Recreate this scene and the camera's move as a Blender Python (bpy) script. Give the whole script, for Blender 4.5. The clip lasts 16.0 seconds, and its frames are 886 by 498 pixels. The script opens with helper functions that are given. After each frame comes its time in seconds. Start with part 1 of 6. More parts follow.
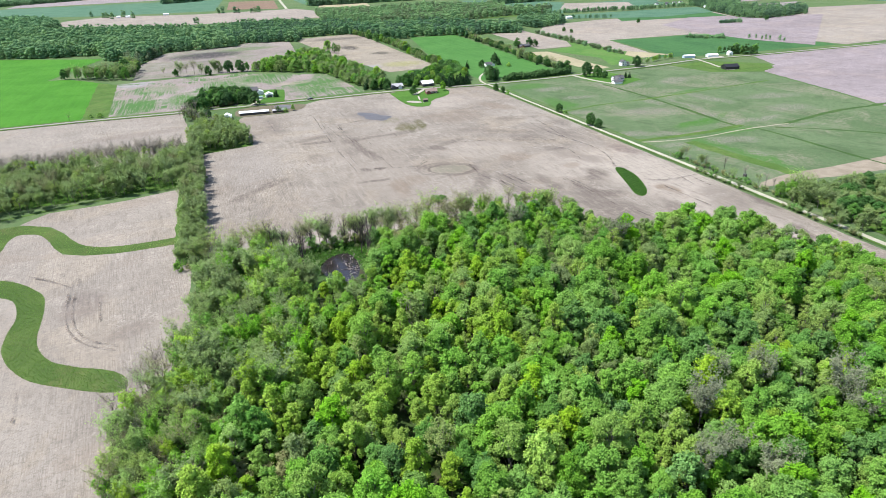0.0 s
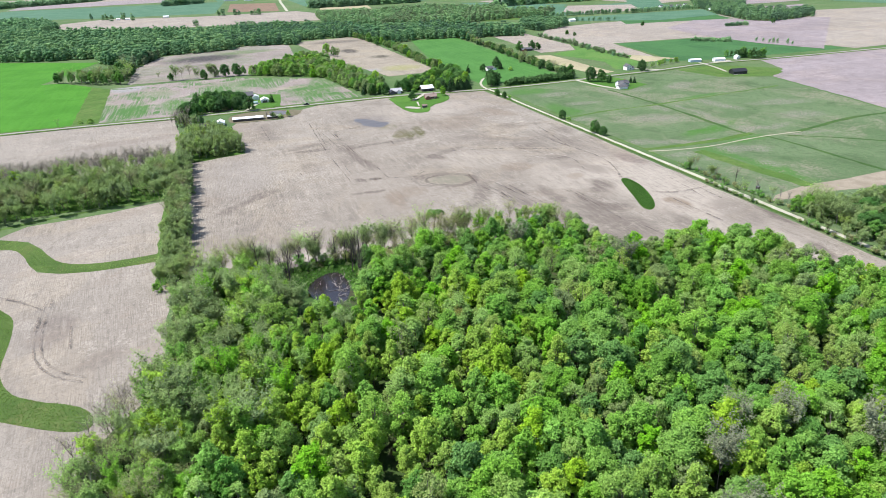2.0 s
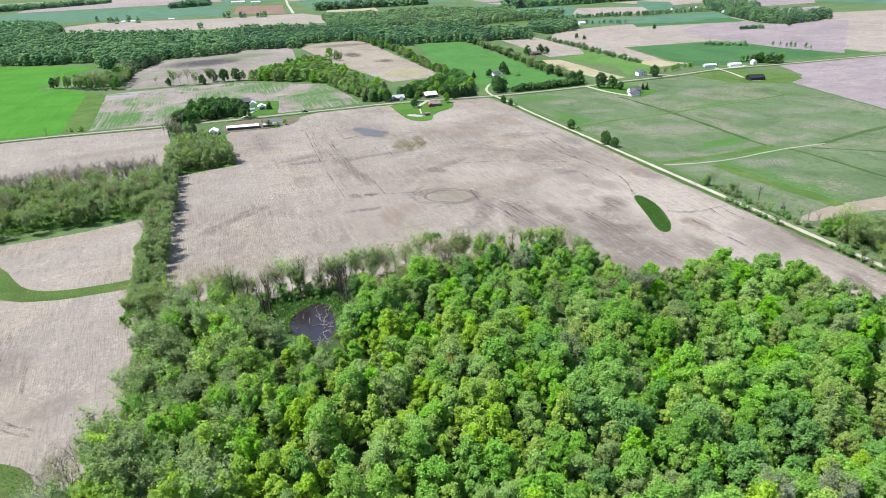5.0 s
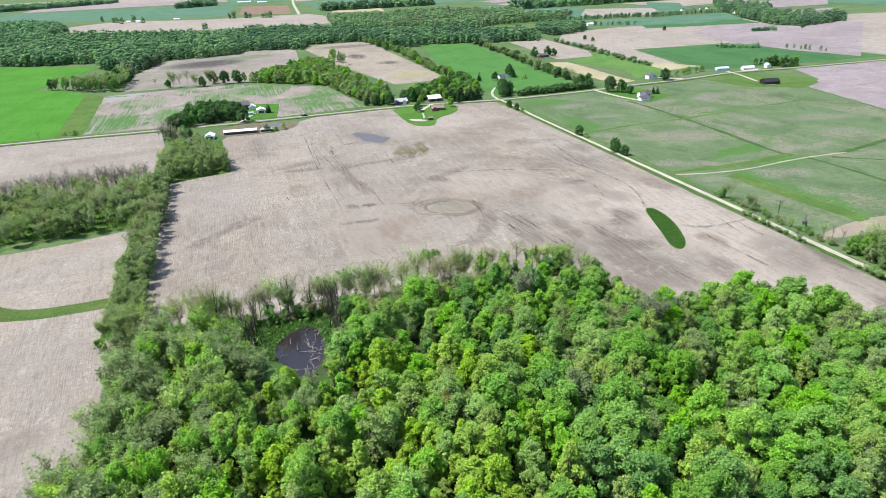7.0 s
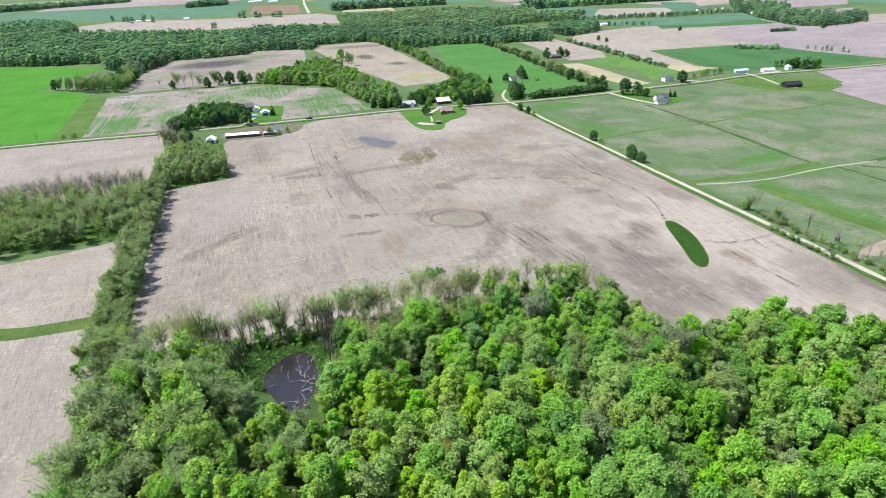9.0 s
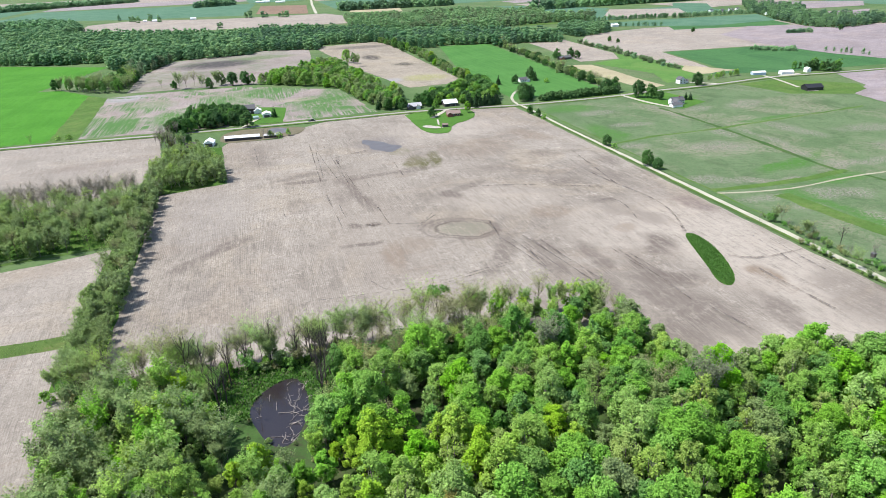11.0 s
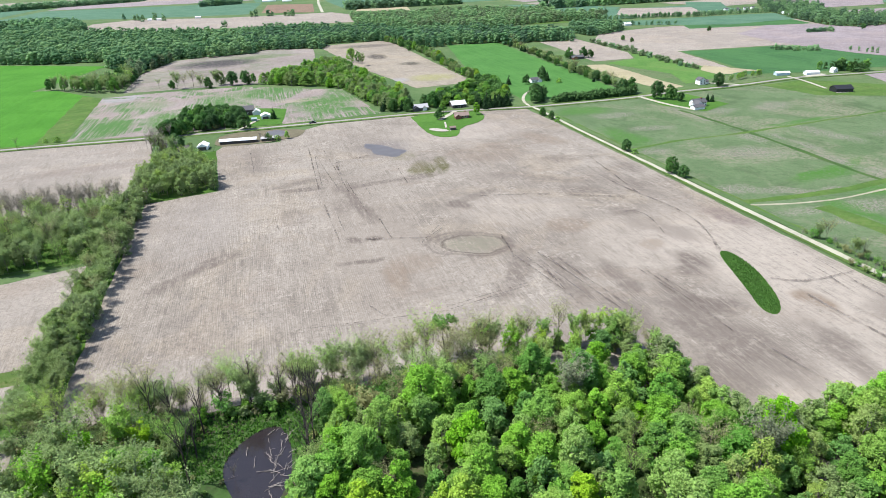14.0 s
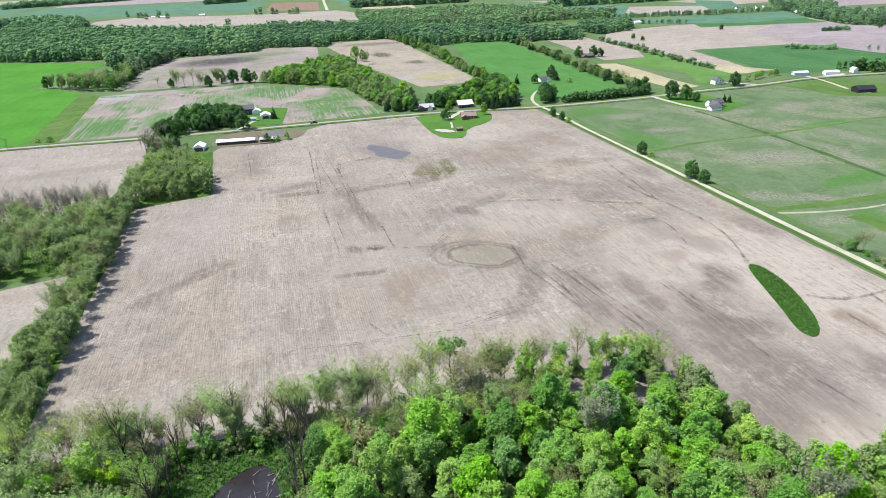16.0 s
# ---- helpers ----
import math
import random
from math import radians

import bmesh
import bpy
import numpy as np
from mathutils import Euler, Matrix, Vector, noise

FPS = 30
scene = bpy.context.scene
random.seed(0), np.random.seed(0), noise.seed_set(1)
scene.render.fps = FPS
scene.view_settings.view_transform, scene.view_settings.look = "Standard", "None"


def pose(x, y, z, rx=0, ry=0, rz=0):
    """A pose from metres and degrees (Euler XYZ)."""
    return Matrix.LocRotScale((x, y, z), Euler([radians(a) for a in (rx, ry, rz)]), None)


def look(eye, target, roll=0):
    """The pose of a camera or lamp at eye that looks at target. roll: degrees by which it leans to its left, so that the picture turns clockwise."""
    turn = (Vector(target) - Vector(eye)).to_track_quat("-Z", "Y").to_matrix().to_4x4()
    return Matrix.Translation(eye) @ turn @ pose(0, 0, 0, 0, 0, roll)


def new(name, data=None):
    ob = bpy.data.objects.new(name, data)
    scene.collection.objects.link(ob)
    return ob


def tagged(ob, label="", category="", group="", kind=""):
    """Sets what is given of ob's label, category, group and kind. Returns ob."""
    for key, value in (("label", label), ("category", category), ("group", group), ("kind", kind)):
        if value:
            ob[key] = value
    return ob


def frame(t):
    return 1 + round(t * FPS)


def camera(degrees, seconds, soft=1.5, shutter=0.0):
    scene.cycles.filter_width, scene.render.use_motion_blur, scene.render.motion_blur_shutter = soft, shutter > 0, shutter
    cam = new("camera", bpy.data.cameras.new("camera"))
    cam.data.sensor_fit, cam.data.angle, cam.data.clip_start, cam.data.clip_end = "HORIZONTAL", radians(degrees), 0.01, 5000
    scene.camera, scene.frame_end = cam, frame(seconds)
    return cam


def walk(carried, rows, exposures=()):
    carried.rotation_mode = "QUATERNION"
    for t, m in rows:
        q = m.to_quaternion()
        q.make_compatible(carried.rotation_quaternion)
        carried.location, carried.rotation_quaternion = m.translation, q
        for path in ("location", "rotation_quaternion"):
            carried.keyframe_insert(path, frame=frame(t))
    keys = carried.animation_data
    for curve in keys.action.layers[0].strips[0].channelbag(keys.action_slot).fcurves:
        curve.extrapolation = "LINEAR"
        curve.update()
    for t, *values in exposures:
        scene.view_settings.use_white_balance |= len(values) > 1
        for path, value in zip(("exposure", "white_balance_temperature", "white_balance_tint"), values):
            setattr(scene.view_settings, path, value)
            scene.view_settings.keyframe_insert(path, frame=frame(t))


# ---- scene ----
cam = camera(68.0, 16.0, soft=0.45)
PATH = [
    (0, (2.765, 4.135, 118.084), (3.334, 5.87, 117.27), -2.5),
    (0.5, (4.857, 8.205, 118.019), (5.425, 9.942, 117.205), -2.5),
    (1, (7.005, 12.294, 117.909), (7.572, 14.032, 117.097), -2.5),
    (1.5, (9.181, 16.399, 117.772), (9.746, 18.138, 116.961), -2.5),
    (2, (11.258, 20.564, 117.658), (11.821, 22.304, 116.849), -2.5),
    (2.5, (13.558, 24.665, 117.6), (14.117, 26.407, 116.791), -2.5),
    (3, (15.806, 28.533, 117.604), (16.361, 30.277, 116.797), -2.6),
    (3.5, (17.975, 32.333, 117.653), (18.525, 34.078, 116.846), -2.6),
    (4, (20.051, 36.223, 117.595), (20.597, 37.97, 116.789), -2.6),
    (6.5, (30.816, 56.685, 116.751), (31.343, 58.439, 115.949), -2.5),
    (7, (32.761, 60.914, 116.689), (33.282, 62.67, 115.887), -2.5),
    (7.5, (34.746, 65.222, 116.558), (35.26, 66.98, 115.756), -2.5),
    (8, (36.732, 69.614, 116.314), (37.238, 71.375, 115.512), -2.5),
    (8.5, (38.572, 74.217, 115.984), (39.07, 75.98, 115.182), -2.5),
    (9, (40.296, 78.564, 115.612), (40.787, 80.329, 114.81), -2.5),
    (11.5, (47.618, 101.009, 112.252), (48.085, 102.782, 111.454), -2.4),
    (12, (48.871, 105.523, 111.682), (49.334, 107.297, 110.884), -2.4),
    (12.5, (49.975, 110.105, 111.017), (50.434, 111.88, 110.218), -2.4),
    (13, (51.157, 114.615, 110.212), (51.614, 116.391, 109.413), -2.4),
    (13.5, (52.445, 119.118, 109.376), (52.898, 120.894, 108.577), -2.4),
    (14, (53.642, 123.781, 108.591), (54.093, 125.558, 107.793), -2.4),
    (14.5, (54.652, 128.389, 107.686), (55.102, 130.166, 106.887), -2.3),
    (15, (55.56, 132.705, 106.826), (56.007, 134.483, 106.028), -2.3),
    (15.5, (56.562, 137.232, 106.055), (57.006, 139.011, 105.256), -2.2),
    (16, (57.801, 141.987, 105.431), (58.238, 143.767, 104.631), -2.3),
]
walk(cam, [(t, look(eye, target, roll)) for t, eye, target, roll in PATH])

# ---- light ----
world = bpy.data.worlds.new("sky")
scene.world = world
world.use_nodes = True
wn = world.node_tree
sky = wn.nodes.new("ShaderNodeTexSky")
sky.sky_type, sky.sun_disc = "NISHITA", False
SUN_ELEVATION, SUN_AZIMUTH = 59.0, 287.0
sky.sun_elevation, sky.sun_rotation = radians(SUN_ELEVATION), radians(SUN_AZIMUTH)
wn.links.new(sky.outputs[0], wn.nodes["Background"].inputs[0])
wn.nodes["Background"].inputs[1].default_value = 0.135
sun = new("sun", bpy.data.lights.new("sun", "SUN"))
sun.data.energy, sun.data.angle, sun.data.color = 4.55, radians(0.5), (1.0, 0.962, 0.92)
_a, _e = radians(SUN_AZIMUTH), radians(SUN_ELEVATION)
to_sun = Vector((math.sin(_a) * math.cos(_e), math.cos(_a) * math.cos(_e), math.sin(_e)))
sun.matrix_world = look((0, 0, 400), Vector((0, 0, 400)) - to_sun)
scene.view_settings.exposure = 0.82


# ---- materials ----
class Nodes:
    """A short way to write node materials."""

    def __init__(self, name):
        self.mat = bpy.data.materials.new(name)
        self.mat.use_nodes = True
        self.tree = self.mat.node_tree
        self.bsdf = self.tree.nodes["Principled BSDF"]
        self.out = self.tree.nodes["Material Output"]
        self.where = self.node("ShaderNodeTexCoord").outputs["Object"]

    def node(self, kind):
        return self.tree.nodes.new(kind)

    def put(self, socket, value):
        if isinstance(value, bpy.types.NodeSocket):
            self.tree.links.new(value, socket)
        elif isinstance(value, (tuple, list)):
            socket.default_value = (*value, 1.0)[: len(socket.default_value)]
        else:
            socket.default_value = value

    def math(self, op, a, b=0.0, c=0.0, clamp=False):
        n = self.node("ShaderNodeMath")
        n.operation, n.use_clamp = op, clamp
        for s, v in zip(n.inputs, (a, b, c)):
            self.put(s, v)
        return n.outputs[0]

    def mix(self, fac, a, b, blend="MIX"):
        n = self.node("ShaderNodeMix")
        n.data_type, n.blend_type, n.clamp_factor = "RGBA", blend, True
        self.put(n.inputs[0], fac)
        self.put(n.inputs[6], a)
        self.put(n.inputs[7], b)
        return n.outputs[2]

    def scaled(self, sx, sy, sz=1.0, turn=0.0, vec=None):
        """The place, turned first and then stretched."""
        n = self.node("ShaderNodeMapping")
        n.vector_type = "TEXTURE"
        self.put(n.inputs[0], self.where if vec is None else vec)
        n.inputs["Rotation"].default_value = (0, 0, radians(turn))
        n.inputs["Scale"].default_value = (1 / sx, 1 / sy, 1 / sz)
        return n.outputs[0]

    def noise(self, scale, detail=4.0, rough=0.55, vec=None, warp=0.0):
        n = self.node("ShaderNodeTexNoise")
        self.put(n.inputs["Vector"], self.where if vec is None else vec)
        n.inputs["Scale"].default_value, n.inputs["Detail"].default_value = scale, detail
        n.inputs["Roughness"].default_value, n.inputs["Distortion"].default_value = rough, warp
        return n.outputs["Fac"]

    def step(self, value, low, high, a=0.0, b=1.0):
        n = self.node("ShaderNodeMapRange")
        n.interpolation_type = "SMOOTHSTEP"
        for s, v in zip(n.inputs, (value, low, high, a, b)):
            self.put(s, v)
        return n.outputs[0]

    def bump(self, height, strength=0.5, distance=0.1):
        n = self.node("ShaderNodeBump")
        n.inputs["Strength"].default_value, n.inputs["Distance"].default_value = strength, distance
        self.put(n.inputs["Height"], height)
        self.put(self.bsdf.inputs["Normal"], n.outputs[0])

    def spot(self, vec, x, y, rx, ry, turn=0.0, low=0.7, high=1.15):
        """1 inside a soft-edged ellipse on the ground, 0 outside."""
        n = self.node("ShaderNodeMapping")
        n.vector_type = "TEXTURE"
        self.put(n.inputs[0], vec)
        n.inputs["Location"].default_value = (x, y, 0)
        n.inputs["Rotation"].default_value = (0, 0, radians(turn))
        n.inputs["Scale"].default_value = (rx, ry, 1e5)
        v = self.node("ShaderNodeVectorMath")
        v.operation = "LENGTH"
        self.put(v.inputs[0], n.outputs[0])
        return self.step(v.outputs["Value"], low, high, 1.0, 0.0)

    def warped(self, scale, amount):
        """The place, pushed about sideways by a noise."""
        n = self.node("ShaderNodeTexNoise")
        self.put(n.inputs["Vector"], self.where)
        n.inputs["Scale"].default_value, n.inputs["Detail"].default_value = scale, 3.0
        v = self.node("ShaderNodeVectorMath")
        v.operation = "MULTIPLY_ADD"
        self.put(v.inputs[0], n.outputs["Color"])
        v.inputs[1].default_value = (amount, amount, 0)
        self.put(v.inputs[2], self.where)
        w = self.node("ShaderNodeVectorMath")
        w.operation = "SUBTRACT"
        self.put(w.inputs[0], v.outputs[0])
        w.inputs[1].default_value = (amount / 2, amount / 2, 0)
        return w.outputs[0]

    def done(self, colour, rough=0.9, metal=0.0, gloss=None):
        self.put(self.bsdf.inputs["Base Color"], colour)
        self.put(self.bsdf.inputs["Roughness"], rough)
        self.put(self.bsdf.inputs["Metallic"], metal)
        if gloss is not None:
            self.bsdf.inputs["Specular IOR Level"].default_value = gloss
        return self.mat


def plain(name, colour, rough=0.7, metal=0.0, spread=0.12, scale=0.6):
    """Paint, metal, timber and the like, with slight weathering at two scales."""
    n = Nodes(name)
    dark = tuple(c * (1 - 2 * spread) for c in colour)
    light = tuple(min(1.0, c * (1 + spread)) for c in colour)
    c = n.mix(n.noise(scale, 5, 0.6), dark, light)
    c = n.mix(n.math("MULTIPLY", n.step(n.noise(scale * 6, 3), 0.5, 0.8), 0.35), c, dark)
    return n.done(c, rough, metal)


def soil(name, light, dark, turn=0.0, rows=True, spots=(), rings=(), green=0.0, residue=0.5, skew=None, rows_in=None):
    """Worked field soil: broad stains, drag marks along the rows, crop stubble, damp hollows."""
    n = Nodes(name)
    deep = tuple(v * 0.6 for v in dark)
    pale = tuple(min(0.8, v * 1.2) for v in light)
    broad = n.step(n.noise(0.008, 6, 0.65, warp=0.8), 0.38, 0.62)
    c = n.mix(n.math("MULTIPLY", broad, 0.72), light, dark)
    warm = n.step(n.noise(0.013, 6, 0.7, warp=1.2), 0.5, 0.6)
    c = n.mix(n.math("MULTIPLY", warm, 0.6), c, tuple(v * f for v, f in zip(light, (1.04, 0.98, 0.87))))
    drags = n.step(n.noise(1.0, 5, 0.65, n.scaled(0.11, 0.007, 1, turn)), 0.40, 0.64)
    c = n.mix(n.math("MULTIPLY", drags, 0.3), c, dark)
    lightdrag = n.step(n.noise(1.0, 5, 0.65, n.scaled(0.23, 0.011, 1, turn)), 0.52, 0.7)
    c = n.mix(n.math("MULTIPLY", lightdrag, 0.4), c, pale)
    smear = n.math("MULTIPLY", n.step(n.noise(0.03, 6, 0.68, warp=1.5), 0.47, 0.6), n.step(n.noise(1.0, 5, 0.75, n.scaled(0.45, 0.04, 1, turn if skew is None else skew)), 0.42, 0.6))
    c = n.mix(n.math("MULTIPLY", smear, 0.55), c, deep)
    dashes = n.math("MULTIPLY", n.step(n.noise(0.022, 5, 0.7, warp=1.0), 0.5, 0.6), n.step(n.noise(1.0, 3, 0.6, n.scaled(0.9, 0.05, 1, turn)), 0.55, 0.64))
    c = n.mix(n.math("MULTIPLY", dashes, 0.5), c, deep)
    scratch = n.math("MULTIPLY", n.step(n.noise(0.03, 5, 0.7, warp=0.6), 0.47, 0.6), n.step(n.noise(1.0, 3, 0.6, n.scaled(1.7, 0.07, 1, turn)), 0.54, 0.62))
    c = n.mix(n.math("MULTIPLY", scratch, 0.42), c, deep)
    murk = n.math("MULTIPLY", n.step(n.noise(0.021, 5, 0.6, warp=1.4), 0.5, 0.66), n.step(n.noise(0.25, 5, 0.75), 0.3, 0.6, 0.35, 1.0))
    c = n.mix(n.math("MULTIPLY", murk, 0.5), c, tuple(v * 0.8 for v in dark))
    sheets = n.step(n.noise(1.0, 5, 0.7, n.scaled(0.018, 0.04, 1, turn), 0.6), 0.54, 0.64)
    c = n.mix(n.math("MULTIPLY", sheets, 0.4), c, tuple(v * f for v, f in zip(dark, (1.05, 0.95, 0.88))))
    clods = n.math("MULTIPLY", n.step(n.noise(0.05, 5, 0.7, warp=1.0), 0.52, 0.62), n.step(n.noise(0.55, 6, 0.8), 0.47, 0.56))
    c = n.mix(n.math("MULTIPLY", clods, 0.6), c, tuple(min(0.8, v * 1.35) for v in light))
    wisps = n.step(n.noise(1.0, 6, 0.72, n.scaled(0.02, 0.05, 1, turn + 20), 2.2), 0.56, 0.66)
    c = n.mix(n.math("MULTIPLY", wisps, 0.35), c, tuple(v * 0.85 for v in dark))
    if rows:
        wave = n.math("SINE", n.math("MULTIPLY", n.node_axis(turn), 2 * math.pi / 0.76))
        broken = n.step(n.noise(1.0, 4, 0.7, n.scaled(0.4, 0.025, 1, turn)), 0.36, 0.58)
        stripe = n.math("MULTIPLY", n.step(wave, 0.1, 0.8), broken)
        if rows_in:
            stripe = n.math("MULTIPLY", stripe, n.spot(n.warped(0.02, 30.0), *rows_in, 0.0, 0.75, 1.1))
        c = n.mix(n.math("MULTIPLY", stripe, residue), c, tuple(min(0.8, v * 1.38) for v in light))
    patchy = n.step(n.noise(0.02, 5, 0.65, warp=0.8), 0.42, 0.6, 0.12, 1.0)
    lines = n.noise(1.0, 3, 0.65, n.scaled(2.6, 0.1, 1, turn))
    c = n.mix(n.math("MULTIPLY", n.step(lines, 0.52, 0.62, 0.0, 0.5), patchy), c, deep)
    c = n.mix(n.math("MULTIPLY", n.step(lines, 0.48, 0.38, 0.0, 0.4), patchy), c, pale)
    fine = n.noise(1.0, 4, 0.7, n.scaled(1.1, 0.3, 1, turn))
    c = n.mix(n.step(fine, 0.42, 0.7, 0.0, 0.5), c, dark)
    c = n.mix(n.step(n.noise(0.9, 5, 0.75), 0.5, 0.62, 0.0, 0.42), c, deep)
    c = n.mix(n.step(n.noise(1.7, 4, 0.75), 0.52, 0.68, 0.0, 0.5), c, pale)
    c = n.mix(n.step(n.noise(0.4, 6, 0.82), 0.5, 0.62, 0.0, 0.4), c, deep)
    edge = n.warped(0.08, 9.0)
    ragged = n.math("MULTIPLY", n.step(n.noise(0.3, 6, 0.8), 0.32, 0.52, 0.22, 1.0), n.step(n.noise(1.0, 5, 0.75, n.scaled(0.5, 0.06, 1, turn if skew is None else skew)), 0.32, 0.56, 0.16, 1.0))
    for x, y, rx, ry, a, tint, amount in spots:
        c = n.mix(n.math("MULTIPLY", n.math("MULTIPLY", n.spot(edge, x, y, rx, ry, a, 0.5, 1.25), amount), ragged), c, tint)
    rim = n.warped(0.12, 5.0) if rings else None
    broken_rim = n.math("MULTIPLY", n.step(n.noise(0.06, 3, 0.6), 0.36, 0.54, 0.3, 1.0), n.step(n.noise(0.7, 5, 0.8), 0.3, 0.55, 0.2, 1.0)) if rings else None
    for x, y, rx, ry, a, tint, amount in rings:
        outer, inner = n.spot(rim, x, y, rx, ry, a, 0.98, 1.1), n.spot(rim, x, y, rx, ry, a, 0.84, 0.98)
        c = n.mix(n.math("MULTIPLY", n.math("MULTIPLY", n.math("SUBTRACT", outer, inner, clamp=True), amount), broken_rim), c, tint)
    if green:
        sprout = n.math("MULTIPLY", n.step(n.noise(0.014, 6, 0.65, warp=0.8), 0.46, 0.56), n.step(n.noise(1.0, 5, 0.75, n.scaled(0.42, 0.014, 1, turn)), 0.4, 0.55))
        c = n.mix(n.math("MULTIPLY", sprout, green), c, (0.05, 0.118, 0.03))
    n.bump(n.math("ADD", fine, n.noise(2.5, 4, 0.7)), 0.6, 0.15)
    return n.done(c, 0.95, gloss=0.12)


def _axis(self, turn):
    n = self.node("ShaderNodeSeparateXYZ")
    self.put(n.inputs[0], self.scaled(1, 1, 1, turn))
    return n.outputs[0]


Nodes.node_axis = _axis


def turf(name, low, high, straw=None, amount=0.0, scale=0.02, mow=0.0, spots=(), swaths=()):
    """Grass or young corn: two greens, with dry straw showing through."""
    n = Nodes(name)
    c = n.mix(n.step(n.noise(scale, 6, 0.65, warp=0.7), 0.36, 0.62), low, high)
    c = n.mix(n.step(n.noise(0.3, 5, 0.7), 0.45, 0.7, 0.0, 0.5), c, tuple(v * 0.68 for v in low))
    if mow:
        stripe = n.step(n.noise(1.0, 3, 0.6, n.scaled(0.25, 0.01)), 0.4, 0.62)
        c = n.mix(n.math("MULTIPLY", stripe, mow), c, tuple(v * 1.25 for v in high))
    if straw:
        dry = n.math("MULTIPLY", n.step(n.noise(scale * 0.8, 6, 0.68, n.scaled(1, 0.8), 1.0), 0.47, 0.63), n.step(n.noise(0.4, 6, 0.8), 0.42, 0.56))
        c = n.mix(n.math("MULTIPLY", dry, amount), c, straw)
        c = n.mix(n.step(n.noise(1.1, 5, 0.75), 0.5, 0.66, 0.0, amount * 0.5), c, straw)
        c = n.mix(n.step(n.noise(0.05, 6, 0.7, n.scaled(1, 0.5), 1.0), 0.52, 0.66, 0.0, amount * 0.6), c, tuple(v * 0.62 for v in low))
    edge = n.warped(0.06, 16.0) if spots else None
    for x, y, rx, ry, a in swaths:
        grown = n.math("MULTIPLY", n.spot(edge, x, y, rx, ry, a, 0.5, 1.2), n.step(n.noise(0.5, 4, 0.7), 0.3, 0.55))
        c = n.mix(n.math("MULTIPLY", grown, 0.85), c, (0.05, 0.125, 0.026))
    for x, y, rx, ry, a in spots:
        worn = n.math("MULTIPLY", n.spot(edge, x, y, rx, ry, a, 0.35, 1.25), n.step(n.noise(0.75, 6, 0.9), 0.47, 0.55))
        c = n.mix(n.math("MULTIPLY", worn, 0.9), c, tuple(v * f for v, f in zip(straw, (1.12, 1.1, 1.28))))
        c = n.mix(n.math("MULTIPLY", n.math("MULTIPLY", worn, n.step(n.noise(0.9, 5, 0.85), 0.5, 0.58)), 0.85), c, tuple(v * 0.33 for v in straw))
    n.bump(n.noise(1.6, 5, 0.7), 0.7, 0.35)
    return n.done(c, 0.95, gloss=0.05)


def leafage(name, colour, spread=0.36, warm=(0.22, 0.27, 0.03), see_through=0.36, grain_depth=0.27):
    """Leaves that differ from tree to tree and from spray to spray."""
    n = Nodes(name)
    tree = n.node("ShaderNodeObjectInfo").outputs["Random"]
    spray = n.node("ShaderNodeNewGeometry").outputs["Random Per Island"]
    c = n.mix(n.math("MULTIPLY", tree, 0.55), colour, warm)
    hue = n.node("ShaderNodeHueSaturation")
    n.put(hue.inputs["Color"], c)
    again = n.math("FRACT", n.math("MULTIPLY", tree, 7.31))
    grain = n.step(n.noise(1.5, 4, 0.75), 0.36, 0.64, -grain_depth, grain_depth)
    n.put(hue.inputs["Value"], n.math("ADD", grain, n.math("ADD", n.math("MULTIPLY_ADD", spray, spread, 1 - spread * 0.6), n.math("MULTIPLY_ADD", again, 0.26, -0.13))))
    n.put(hue.inputs["Saturation"], n.math("MULTIPLY_ADD", n.math("FRACT", n.math("MULTIPLY", tree, 3.77)), 0.18, 0.94))
    n.done(hue.outputs[0], 0.75, gloss=0.1)
    thin = n.node("ShaderNodeBsdfTranslucent")
    n.put(thin.inputs[0], hue.outputs[0])
    both = n.node("ShaderNodeMixShader")
    both.inputs[0].default_value = see_through
    n.tree.links.new(n.bsdf.outputs[0], both.inputs[1])
    n.tree.links.new(thin.outputs[0], both.inputs[2])
    n.tree.links.new(both.outputs[0], n.out.inputs[0])
    return n.mat


def rocky(name, light, dark, scale=1.5):
    n = Nodes(name)
    c = n.mix(n.step(n.noise(0.15, 5, 0.6), 0.3, 0.7), dark, light)
    c = n.mix(n.step(n.noise(scale, 5, 0.75), 0.45, 0.7, 0.0, 0.45), c, tuple(v * 0.6 for v in dark))
    n.bump(n.noise(4.0, 4, 0.7), 0.5, 0.05)
    return n.done(c, 0.92, gloss=0.2)


def wet(name, colour, rough=0.12):
    n = Nodes(name)
    c = n.mix(n.noise(0.12, 5, 0.6), tuple(v * 0.6 for v in colour), tuple(v * 1.3 for v in colour))
    n.bump(n.noise(1.2, 3, 0.5), 0.08, 0.05)
    return n.done(c, n.math("MULTIPLY_ADD", n.noise(0.2, 4), 0.14, rough), gloss=0.5)


